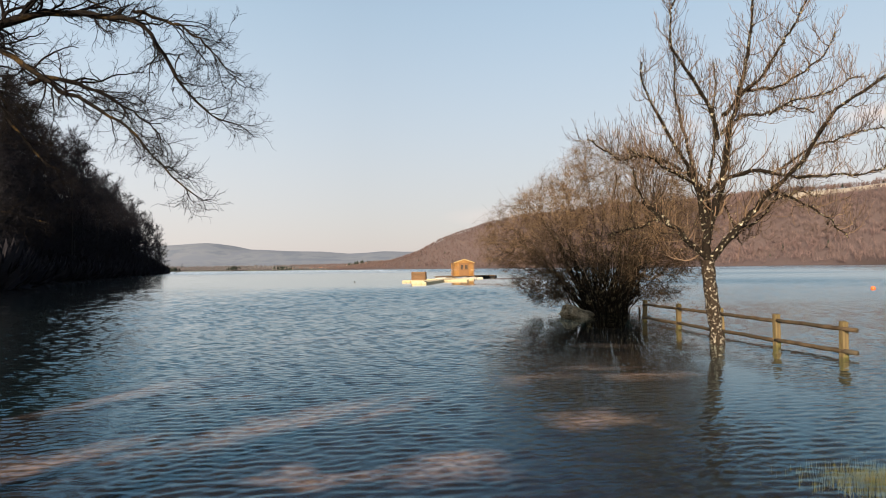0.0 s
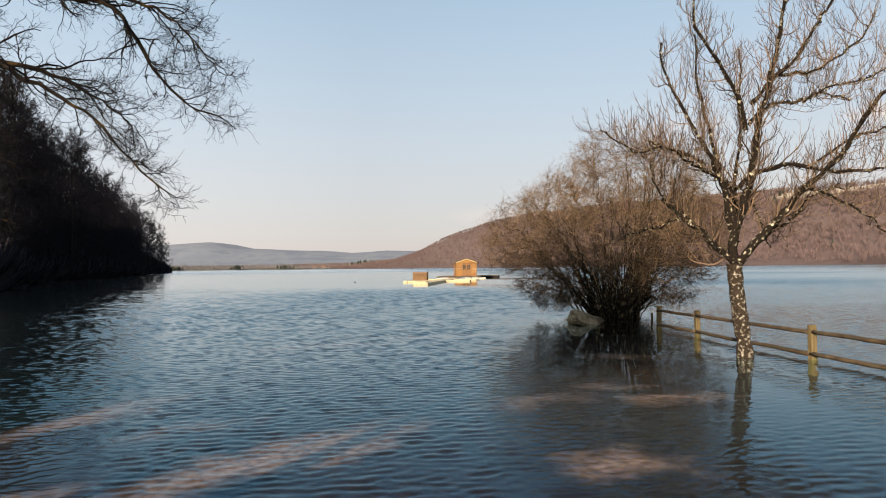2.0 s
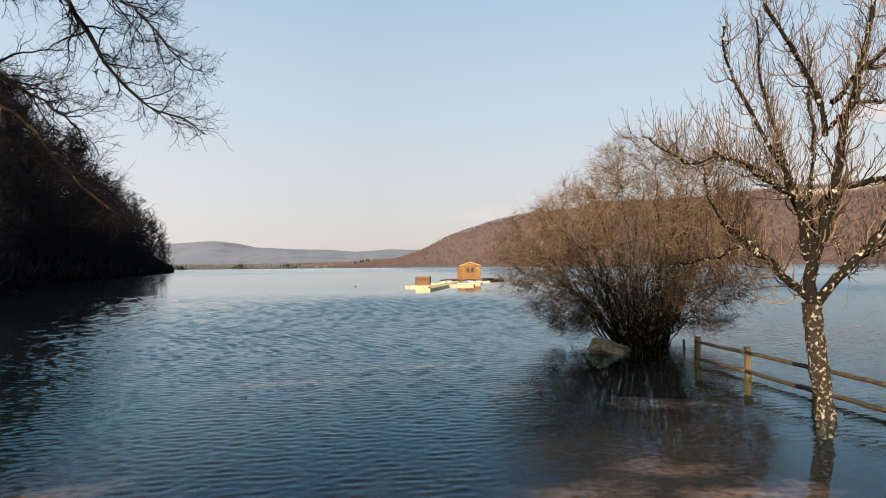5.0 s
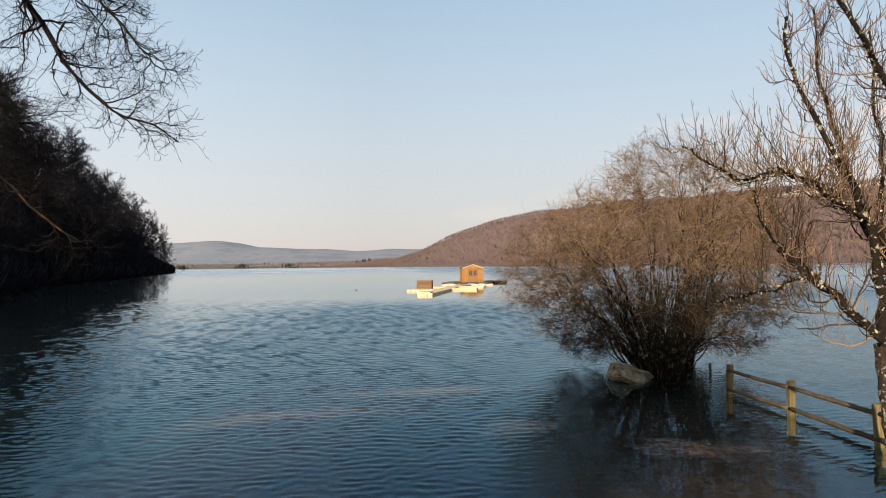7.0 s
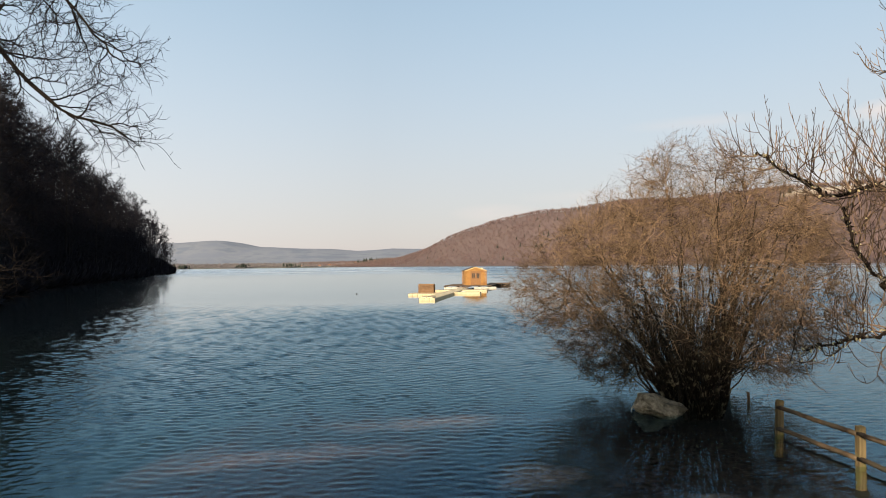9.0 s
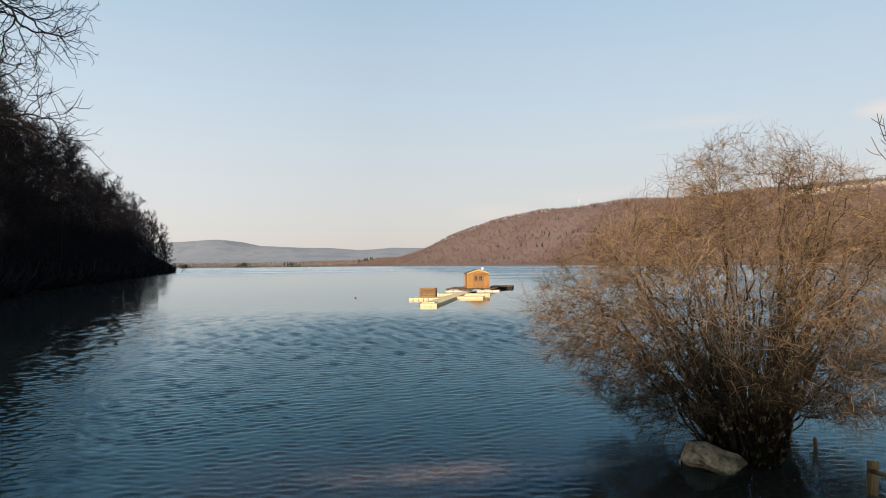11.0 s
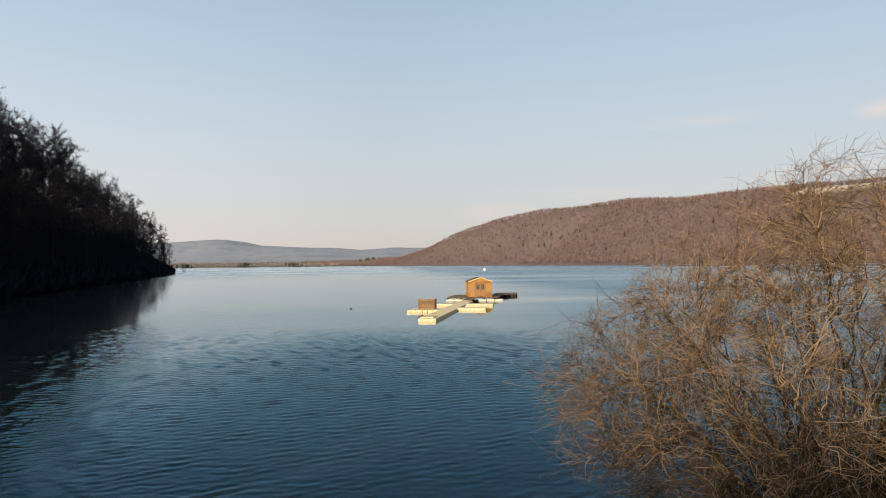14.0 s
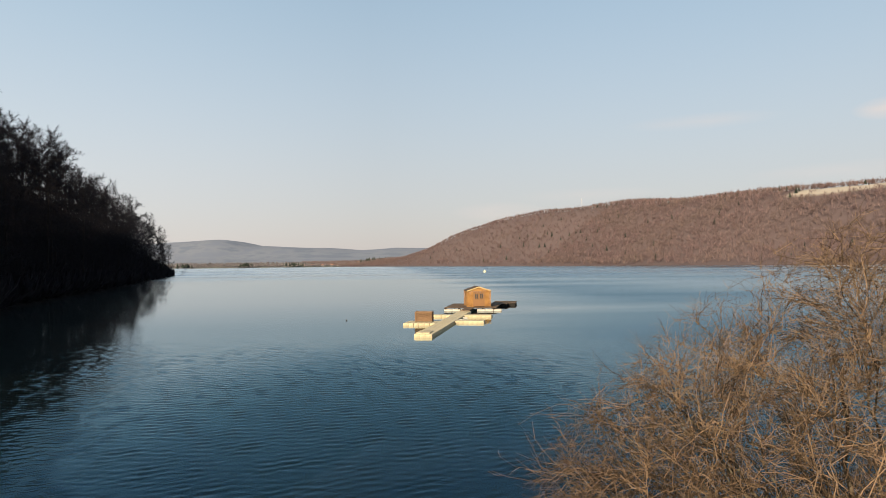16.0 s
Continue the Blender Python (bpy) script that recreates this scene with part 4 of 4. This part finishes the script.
def build_forest():
    rng = random.Random(3)
    kinds = [forest_tree(40 + i, 25 + 1.5 * i) for i in range(5)]
    spots = []
    y = 68.0
    while y < 452:
        for row in range(4 if y < 130 else 3):
            back = 2.0 + row * (7 + 0.012 * y) + rng.uniform(-1.5, 1.5)
            yy = y + rng.uniform(-2.5, 2.5)
            spots.append((float(np.interp(yy, LEFT_SHORE_Y, LEFT_SHORE_X)) - back, yy, row))
        y += 6.0 + 0.030 * (y - 68)
    used = [0] * 5
    for x, yy, row in spots:
        i = rng.randrange(5)
        s = rng.uniform(0.82, 1.06) * float(np.interp(yy, (68, 85, 112, 135, 200, 380, 452), (0.62, 0.76, 1.04, 1.18, 1.10, 1.0, 0.66)))
        m = pose(x, yy, ground_at(x, yy) - 0.1, 0, 0, rng.uniform(0, 360))
        src = kinds[i]
        if not used[i]:
            used[i] = 1
            src.matrix_basis = m
            ob = src
        else:
            ob = copy_thing(src, m)
        ob.scale = (s * rng.uniform(0.9, 1.1), s * rng.uniform(0.9, 1.1), s)

    # two unseen trees added behind the start: the shade of their crowns falls on the foot of the bush
    for i, (x, y) in enumerate(((-7.2, -5.0), (-9.6, -7.0))):
        ob = forest_tree(60 + i, 9.4 + 0.4 * i, 0.70)
        tagged(ob, "tall bare high-crowned tree added out of view to shade the bush", "tree", "trees of the near bank")
        ob.matrix_basis = pose(x, y, ground_at(x, y) - 0.1)


def build_shade_scrub():
    """Near-black scrub added under the trees, down to the water's edge, standing in for the bank's shade."""
    rng = np.random.default_rng(17)
    n, b = 3600, 12
    y = rng.uniform(62, 456, n)
    back = rng.exponential(7, n) - 1.5
    x = np.interp(y, LEFT_SHORE_Y, LEFT_SHORE_X) - back
    z = np.maximum(height(x, y), -0.3)
    w, out = rng.uniform(0, 6.3, (n, b)), rng.uniform(0.3, 2.6, (n, b))
    h = rng.uniform(1.5, 6.0, (n, 1))
    base = np.stack([x[:, None] + 0 * w, y[:, None] + 0 * w, z[:, None] + 0 * w], -1)
    tip = base + np.stack([np.cos(w) * out, np.sin(w) * out, h * rng.uniform(0.3, 1, (n, b))], -1)
    side = np.stack([-np.sin(w), np.cos(w), 0.4 * rng.normal(size=w.shape)], -1) * rng.uniform(0.25, 0.7, (n, b))[..., None]
    verts = np.stack([base, base * 0.4 + tip * 0.6 - side, tip, base * 0.4 + tip * 0.6 + side], 2).reshape(-1, 3)
    tagged(link_mesh("shade_scrub", verts, [np.arange(n * b * 4).reshape(-1, 4)], M_FOREST_TWIG, smooth=False),
           "added near-black scrub filling the shade under the bank trees", "scrub", kind="stuff")


def build_hill_woods():
    """Bare woods and single conifers on the far hill: sprays of thin blades, each crown its own tone."""
    rng = np.random.default_rng(8)
    n = 21000
    q = np.where(rng.random(n) < 0.35, rng.uniform(-150, 760, n), rng.uniform(-2500, 760, n))
    d = 330 * rng.random(n) ** 0.95 - 25
    x, y = 221 + q * 0.383 + d * 0.924, 1206 - q * 0.924 + d * 0.383
    z = height(x, y)
    meadow = (q > 285) & (q < 565) & (d > 196) & (d < 262) & (rng.random(n) < 0.93)
    keep = (z > 0.3) & ~meadow
    x, y, z = x[keep], y[keep], z[keep]
    n = len(x)
    tall = rng.uniform(7, 13.5, n)
    b = 15
    base = np.stack([x, y, z], 1)[:, None] + np.stack([rng.normal(size=(n, b)) * 0.5, rng.normal(size=(n, b)) * 0.5, tall[:, None] * rng.uniform(0.05, 0.45, (n, b))], -1)
    w = rng.uniform(0, 2 * np.pi, (n, b))
    out = rng.uniform(0.4, 4.9, (n, b))
    tipz = tall[:, None] * np.sqrt(np.clip(1 - (out / 5.8) ** 2, 0.1, 1)) * rng.uniform(0.55, 1.0, (n, b))
    tip = np.stack([x[:, None] + np.cos(w) * out, y[:, None] + np.sin(w) * out, z[:, None] + tipz], -1)
    side = np.stack([-np.sin(w + rng.normal(size=w.shape)), np.cos(w), 0.5 * rng.normal(size=w.shape)], -1) * (rng.uniform(0.12, 0.34, (n, b)) * np.clip(y / 1200, 0.45, 1.0)[:, None])[..., None]
    mid = base * 0.35 + tip * 0.65
    verts = np.stack([base, mid - side, tip, mid + side], 2).reshape(-1, 3)
    quads = np.arange(n * b * 4).reshape(-1, 4)
    tagged(link_mesh("hill_woods", verts, [quads], M_WOODS, smooth=False), "bare reddish-brown woods covering the sunlit hill across the lake", "woods", kind="stuff")

    # conifers: along the crest and scattered
    m = 240
    q = np.where(rng.random(m) < 0.55, rng.normal(-60, 160, m), rng.uniform(-1000, 700, m))
    d = np.where(rng.random(m) < 0.6, rng.uniform(262, 292, m), rng.uniform(20, 260, m))
    x, y = 221 + q * 0.383 + d * 0.924, 1206 - q * 0.924 + d * 0.383
    x = np.r_[x, -860 + rng.normal(size=26) * 14, -640 + rng.normal(size=20) * 20, -320 + rng.normal(size=30) * 28, -1130 + rng.normal(size=20) * 18]
    y = np.r_[y, np.full(96, 2860) + rng.uniform(0, 30, 96)]
    z = height(x, y)
    pieces = []
    for i in range(len(x)):
        far = i >= m
        h = rng.uniform(14, 22) if far else rng.uniform(6, 12)
        k = 5
        rings = []
        for j in range(k):
            r = (h * (0.30 if far else 0.26)) * (1 - j / k) * rng.uniform(0.7, 1.2, 7)
            a = np.arange(7) * 2 * np.pi / 7 + rng.random()
            zz = z[i] + h * (0.08 + 0.8 * j / k)
            tipv = np.array([[x[i], y[i], zz + h * 0.36]])
            ring = np.stack([x[i] + np.cos(a) * r, y[i] + np.sin(a) * r, zz + rng.normal(size=7) * h * 0.03], 1)
            rings.append((np.concatenate([ring, tipv]), np.array([(s, (s + 1) % 7, 7) for s in range(7)])))
        pieces += rings
    v, f = joined(pieces)
    tagged(link_mesh("conifers", v, f, M_CONIFER, smooth=False), "dark green conifers on the crest and along the far shore", "trees", kind="stuff")

    # scrub and hedges in the plain at the end of the lake
    n = 3200
    x, y = rng.uniform(-1400, 500, n), 2850 + 650 * rng.random(n) ** 1.5
    z = height(x, y)
    keep = z > 1.0
    x, y, z = x[keep], y[keep], z[keep]
    n = len(x)
    b = 9
    w, out, h = rng.uniform(0, 6.3, (n, b)), rng.uniform(0.5, 7, (n, b)), rng.uniform(5, 13, (n, 1))
    base = np.stack([x[:, None] + 0 * w, y[:, None] + 0 * w, z[:, None] + 0 * w], -1)
    tip = base + np.stack([np.cos(w) * out, np.sin(w) * out, h * rng.uniform(0.5, 1, (n, b))], -1)
    side = np.stack([-np.sin(w), np.cos(w), 0 * w], -1) * 1.6
    verts = np.stack([base, (base + tip) / 2 - side, tip, (base + tip) / 2 + side], 2).reshape(-1, 3)
    tagged(link_mesh("shore_scrub", verts, [np.arange(n * b * 4).reshape(-1, 4)], M_HAZY_SCRUB, smooth=False), "bare scrub and hedges along the far shore", "scrub", kind="stuff")


main_tree()
willow()
shore_beech()
build_forest()
build_shade_scrub()
build_hill_woods()

# ---- fence, rock, stake ----


def build_fence():
    fence = new("fence")
    fence.location = (7.2, 12.0, 0)
    tagged(fence, "weathered two-rail wooden post fence standing in flood water", "fence")
    spots = [(7.29, 11.98), (7.04, 13.75), (6.80, 15.75), (6.61, 17.9), (6.34, 19.85)]
    o = Vector(fence.location)
    for i, (x, y) in enumerate(spots):
        bm = box(-0.058, 0.058, -0.058, 0.058, -0.9, 0.62, 0.018)
        for v in bm.verts:
            v.co.x += 0.01 * math.sin(v.co.z * 7 + i)
        p = part("post", bm, M_POST, fence)
        p.location = Vector((x, y, 0.01 * (i % 3))) - o
        p.rotation_euler = (radians(1.5 * math.sin(i * 2.1)), radians(1.2 * math.cos(i * 1.7)), radians(7 + 4 * math.sin(i)))
    for (x0, y0), (x1, y1) in zip(spots, spots[1:]):
        for z, r in ((0.49, 0.040), (0.10, 0.042)):
            a, b = Vector((x0, y0, z)), Vector((x1, y1, z + 0.01))
            if (x0, y0) == spots[0]:
                a = a - (b - a).normalized() * 0.34
            side = Vector((-0.03, 0, 0))
            part("rail", rod(a + side - o, b + side - o, r, r * 0.93, 10, 9, 0.007, int(y0 * 10 + z * 100)), M_RAIL, fence, smooth=True)


def build_rock():
    """A tilted slab with broken faces."""
    rng = random.Random(12)
    bm = bmesh.new()
    for _ in range(46):
        p = Vector((rng.uniform(-1, 1), rng.uniform(-1, 1), rng.uniform(-1, 1)))
        p = p.normalized() * rng.uniform(0.86, 1.04)
        taper = 1 - 0.30 * max(0, p.x)
        bm.verts.new((p.x * 0.60, p.y * 0.42 * taper, max(-0.8, min(0.62, p.z)) * 0.32 * taper))
    made = bmesh.ops.convex_hull(bm, input=list(bm.verts))
    bmesh.ops.delete(bm, geom=[v for v in bm.verts if not v.link_faces], context="VERTS")
    bmesh.ops.bevel(bm, geom=list(bm.edges), offset=0.02, segments=1, affect="EDGES")
    bmesh.ops.triangulate(bm, faces=list(bm.faces))
    bmesh.ops.subdivide_edges(bm, edges=list(bm.edges), cuts=2, use_grid_fill=True)
    for v in bm.verts:
        v.co += v.co.normalized() * (noise.noise(v.co * 4) * 0.10 + noise.noise(v.co * 11 + Vector((2, 0, 1))) * 0.04)
    ob = part("rock", bm, M_ROCK, smooth=False)
    ob.location, ob.rotation_euler = (4.76, 21.75, 0.13), (radians(-6), radians(11), radians(-12))
    tagged(ob, "pale weathered limestone slab lying in shallow water", "rock")


def build_stake():
    ob = part("stake", rod((0, 0, -0.8), (0.02, 0, 0.24), 0.045, 0.035, 8, 4, 0.01, 3), M_RAIL)
    ob.location = (7.05, 22.6, 0)
    tagged(ob, "short weathered wooden stake in the water", "stake")


build_fence()
build_rock()
build_stake()

# ---- pontoon with cabin ----
PONTOON = pose(-0.45, 66.7, 0, 0, 0, -9.4)


def build_pontoon():
    dock = new("pontoon")
    dock.matrix_world = PONTOON
    tagged(dock, "cream plastic float pontoon with side arms on the lake", "pontoon")
    bm = box(-0.24, 0.24, -0.24, 0.24, -0.22, 0.27, 0.028)
    first = part("float_block", bm, M_FLOAT, dock)
    strips = [(-1.46, 0.0, 0.0, 25.0), (0.0, 2.8, 12.1, 13.5), (0.0, 2.92, 18.9, 20.3), (-4.5, -1.46, 9.4, 12.2), (-3.9, -1.46, 18.9, 20.3)]
    used = False
    for x0, x1, y0, y1 in strips:
        nx, ny = max(1, round((x1 - x0) / 0.487)), max(1, round((y1 - y0) / 0.487))
        for i in range(nx):
            for j in range(ny):
                ob = first if not used else first.copy()
                if used:
                    scene.collection.objects.link(ob)
                used = True
                ob.location = (x0 + (i + 0.5) * (x1 - x0) / nx, y0 + (j + 0.5) * (y1 - y0) / ny, 0)
    for x, y in ((-1.1, 1.2), (-0.55, 1.3)):
        part("hatch_board", box(x - 0.26, x + 0.26, y - 0.9, y + 0.9, 0.28, 0.36, 0.01), M_FLOAT, dock)
    for y in (14.8, 17.4):
        part("brace", box(-0.05, 0.55, y, y + 0.12, 0.02, 0.2, 0.01), M_DRUM, dock)


def build_crate():
    crate = new("crate")
    crate.matrix_world = PONTOON @ pose(-2.9, 11.6, 0.27)
    tagged(crate, "brown plank storage crate standing on the pontoon arm", "crate")
    for k in range(6):
        z = 0.02 + k * 0.155
        for y in (-0.42, 0.38):
            part("board", box(-0.85, 0.85, y, y + 0.04, z, z + 0.147, 0.006), M_CRATE, crate)
        for x in (-0.85, 0.81):
            part("board", box(x, x + 0.04, -0.378, 0.378, z, z + 0.147, 0.006), M_CRATE, crate)
    for x in (-0.78, 0.70):
        for y in (-0.45, 0.42):
            part("corner_batten", box(x, x + 0.08, y, y + 0.03, 0.0, 0.97, 0.005), M_CRATE, crate)
    part("lid", box(-0.80, 0.80, -0.37, 0.37, 0.86, 0.89), M_CRATE, crate)


def build_platform():
    p = new("cabin_raft")
    p.matrix_world = PONTOON
    tagged(p, "weathered board raft on white float drums carrying the cabin", "raft")
    y = 27.9
    while y < 36.2:
        part("deck_board", box(-3.7, 2.65, y, y + 0.28, 0.42, 0.48, 0.008), M_DECK, p)
        y += 0.30
    for x in (-3.55, -1.9, -0.4, 1.0, 2.5):
        part("beam", box(x - 0.07, x + 0.07, 27.95, 36.1, 0.30, 0.418), M_DARK, p)
    x = -3.65
    while x < 2.4:
        if not -0.95 < x < 0.1:
            part("float_drum", rod((x, 28.25, 0.12), (x + 0.92, 28.25, 0.12), 0.21, 0.21, 14, 2), M_DRUM, p, smooth=False)
        x += 1.0
    for k in range(8):
        part("float_drum", rod((2.3, 28.9 + k, 0.1), (2.3, 29.7 + k, 0.1), 0.2, 0.2, 12, 2), M_DARK, p)
    # side dock that runs on past the cabin
    y = 36.25
    while y < 42.0:
        part("deck_board", box(1.3, 3.4 if y < 38 else 4.4, y, y + 0.28, 0.40, 0.46, 0.008), M_DECK, p)
        y += 0.30
    part("float_drum", box(1.35, 3.3, 36.4, 38, -0.2, 0.39, 0.05), M_DARK, p)
    part("float_drum", box(1.5, 4.35, 38.1, 41.9, -0.2, 0.39, 0.05), M_DARK, p)
    part("gangway", box(-1.2, -0.1, 24.6, 28.1, 0.33, 0.41, 0.01), M_DECK, p)


def build_cabin():
    c = new("cabin")
    c.matrix_world = PONTOON @ pose(0.40, 29.8, 0.48, 0, 0, 14)
    tagged(c, "small honey-coloured log cabin with double door on the raft", "cabin")
    w, d, e, r = 1.38, 3.4, 1.92, 2.38
    logs = 14
    step = e / logs

    def wall(name, x0, x1, y0, y1, gable=False, gap=None):
        bm = bmesh.new()
        for k in range(logs):
            z = k * step
            spans = [(x0, x1)]
            if gap and z < gap[2]:
                spans = [(x0, gap[0]), (gap[1], x1)]
            for a, b in spans:
                box(a, b, y0, y1, z + 0.010, z + step - 0.010, 0.034, bm)
        if gable:
            for k in range(3):
                z, f = e + k * 0.15, 1 - (k + 0.35) * 0.15 / (r - e)
                box(x0 * f, x1 * f, y0, y1, z + 0.004, z + 0.146, 0.015, bm)
        return part(name, bm, M_LOG, c)
    front = wall("front_wall", -w, w, 0.0, 0.09, True, (-0.62, 0.62, 1.78))
    wall("back_wall", -w, w, d - 0.09, d, True)
    for x in (-w, w - 0.09):
        wall("side_wall", x, x + 0.09, 0.092, d - 0.092)
    for x in (-w - 0.12, w + 0.02):
        for y in (0.02, d - 0.12):
            bm = bmesh.new()
            for k in range(logs):
                box(x, x + 0.10, y, y + 0.10, k * step + 0.012, k * step + step - 0.012, 0.015, bm)
            part("corner_log_ends", bm, M_LOG, c)
    for s in (-1, 1):
        leaf = part("door_leaf", box(min(0.015 * s, 0.61 * s), max(0.015 * s, 0.61 * s), 0.0, 0.05, 0.05, 1.76, 0.006), M_DOOR, c)
        part("pane", box(min(0.12 * s, 0.50 * s), max(0.12 * s, 0.50 * s), -0.012, -0.004, 0.92, 1.60), M_GLASS, leaf)
        bm = bmesh.new()
        for a, b, z0, z1 in ((0.08, 0.12, 0.96, 1.64), (0.50, 0.54, 0.96, 1.64), (0.12, 0.50, 0.96, 1.0), (0.12, 0.50, 1.60, 1.64), (0.29, 0.32, 1.0, 1.6)):
            box(min(a * s, b * s), max(a * s, b * s), -0.025, -0.002, z0, z1, 0, bm)
        part("window_frame", bm, M_DOOR, leaf)
        part("handle", rod((0.05 * s, -0.06, 0.92), (0.05 * s, -0.06, 1.02), 0.012, 0.012, 6), M_DARK, leaf)
        part("jamb", box(min(0.622 * s, 0.70 * s), max(0.622 * s, 0.70 * s), -0.03, 0.0, 0.0, 1.80), M_DOOR, c)
    part("lintel", box(-0.70, 0.70, -0.03, 0.0, 1.802, 1.88), M_DOOR, c)
    for s in (-1, 1):
        a = math.atan2(r - e, w) * s
        ln = math.hypot(w + 0.13, (r - e) * (w + 0.13) / w)
        slab = part("roof_slab", box(-ln / 2, ln / 2, -0.15, d + 0.12, 0.0, 0.06, 0.006), M_ROOF, c)
        slab.location, slab.rotation_euler = (s * (w + 0.13) / 2, 0, e + (r - e) * 0.5 - (r - e) * 0.065 / w + 0.03), (0, a, 0)
        trim = part("barge_board", box(-ln / 2, ln / 2, -0.185, -0.155, -0.05, 0.07, 0.004), M_TRIM, c, "pale barge board")
        trim.location, trim.rotation_euler = slab.location, (0, a, 0)
    part("ridge_cap", box(-0.09, 0.09, -0.16, d + 0.12, r + 0.055, r + 0.10, 0.01), M_ROOF, c)


build_pontoon()
build_crate()
build_platform()
build_cabin()

# ---- small things on the lake ----


def build_buoy(x, y, r, material, label):
    b = new("buoy")
    b.location = (x, y, 0)
    bm = bmesh.new()
    bmesh.ops.create_uvsphere(bm, u_segments=18, v_segments=12, radius=r)
    for v in bm.verts:
        v.co.z *= 1.1
    part("float_ball", bm, material, b, smooth=True).location = (0, 0, r * 0.45)
    part("eyelet", rod((0, 0, r * 1.4), (0, 0, r * 1.75), r * 0.18, r * 0.12, 8), M_STEEL, b)
    tagged(b, label, "buoy", "buoys on the lake")


build_buoy(27.4, 40.8, 0.14, M_ORANGE, "small orange ball buoy floating on the lake")
build_buoy(28.6, 464, 0.9, M_PALEBUOY, "pale yellow ball buoy floating far out")
build_buoy(-9.6, 83.2, 0.09, M_DARK, "small dark float on the water")


def build_grass():
    rng = np.random.default_rng(2)
    n = 3600
    # a thick clump and thinner blades that trail off beside it
    clump = rng.random(n) < 0.75
    x = np.where(clump, 3.62 + rng.normal(size=n) * 0.20, 3.62 + rng.normal(size=n) * 0.26)
    y = np.where(clump, 5.50 + rng.normal(size=n) * 0.13, 5.78 + rng.normal(size=n) * 0.18)
    h = np.where(clump, rng.uniform(0.0, 0.06, n), rng.uniform(-0.02, 0.03, n))
    w = rng.uniform(0, 6.3, n)
    base = np.stack([x, y, height(x, y) - 0.02], 1)
    side = np.stack([np.cos(w), np.sin(w), 0 * w], 1) * 0.0035
    lean = np.stack([np.cos(w + 1.5), np.sin(w + 1.5), 0 * w], 1) * (h * rng.uniform(0.2, 0.8, n))[:, None]
    up = np.stack([0 * h, 0 * h, h + 0.1], 1)
    verts = np.stack([base - side, base + side, base + up + lean], 1).reshape(-1, 3)
    tagged(link_mesh("grass_tuft", verts, [np.arange(n * 3).reshape(-1, 3)], M_GRASS), "yellow-green grass tuft rising from shallow water", "grass", kind="stuff")


def build_snag():
    rng = np.random.default_rng(9)
    P, R = guided(rng, [(0, 0, -0.5), (2.5, -0.5, 1.4), (5.0, -1, 3.2), (7.0, -1, 5.5)], 14, 0.16, 0.05, 0.08)
    A, ra = sprout(rng, P[None], R[None], 12, (0.2, 1), (2.4, 1.2), 50, 0.05, 0.15, 6, 0.6, 0.3, 0.04)
    B, rb = sprout(rng, A, ra, 5, (0.3, 1), (1.0, 0.5), 45, 0.02, 0.15, 4, 0.7, 0.5, 0.025)
    v, f = joined([tubes(P[None], R[None], 6), tubes(A, ra, 4), tubes(B, rb, 3)])
    ob = link_mesh("fallen_branch", v, f, M_FOREST)
    ob.location = (-173, 444, 0)
    tagged(ob, "bare fallen branch leaning out over the water at the point", "branch")


def build_house(x, y, w, d, h, turn):
    ho = new("house")
    ho.matrix_world = pose(x, y, ground_at(x, y) - 0.3, 0, 0, turn)
    part("wall", box(-w / 2, w / 2, -d / 2, d / 2, 0, h), M_PLASTER, ho)
    bm = bmesh.new()
    vs = [bm.verts.new(p) for p in ((-w / 2 - .4, -d / 2 - .4, h), (w / 2 + .4, -d / 2 - .4, h), (w / 2 + .4, d / 2 + .4, h), (-w / 2 - .4, d / 2 + .4, h), (-w / 2 - .4, 0, h + d * 0.4), (w / 2 + .4, 0, h + d * 0.4))]
    for f in ((0, 1, 5, 4), (2, 3, 4, 5), (0, 4, 3), (1, 2, 5), (3, 2, 1, 0)):
        bm.faces.new([vs[i] for i in f])
    part("roof", bm, M_TILE, ho)
    for k in range(3):
        wx = -w / 3 + k * w / 3
        part("window", box(wx - 0.5, wx + 0.5, -d / 2 - 0.06, -d / 2 - 0.005, h * 0.35, h * 0.7), M_GLASS, ho)
    tagged(ho, "pale plastered house with tiled roof on the far shore", "house", "houses on the far shore")


def build_mast():
    x, y = 221 - 360 * 0.383 + 285 * 0.924, 1206 + 360 * 0.924 + 285 * 0.383
    mast = new("mast")
    mast.location = (x, y, ground_at(x, y))
    part("pole", rod((0, 0, -1), (0, 0, 30), 0.7, 0.3, 8, 3), M_STEEL, mast)
    for k in range(3):
        part("antenna", box(-1.6, 1.6, -0.2, 0.2, 22 + 3 * k, 22.8 + 3 * k), M_STEEL, mast)
    tagged(mast, "thin grey radio mast on the wooded crest", "mast")


build_grass()
build_snag()
rr = random.Random(6)
for k in range(12):
    build_house(-620 + k * 42 + rr.uniform(-14, 14), 2862 + rr.uniform(0, 60), rr.uniform(9, 15), rr.uniform(8, 11), rr.uniform(4, 7), rr.uniform(-25, 25))
build_mast()
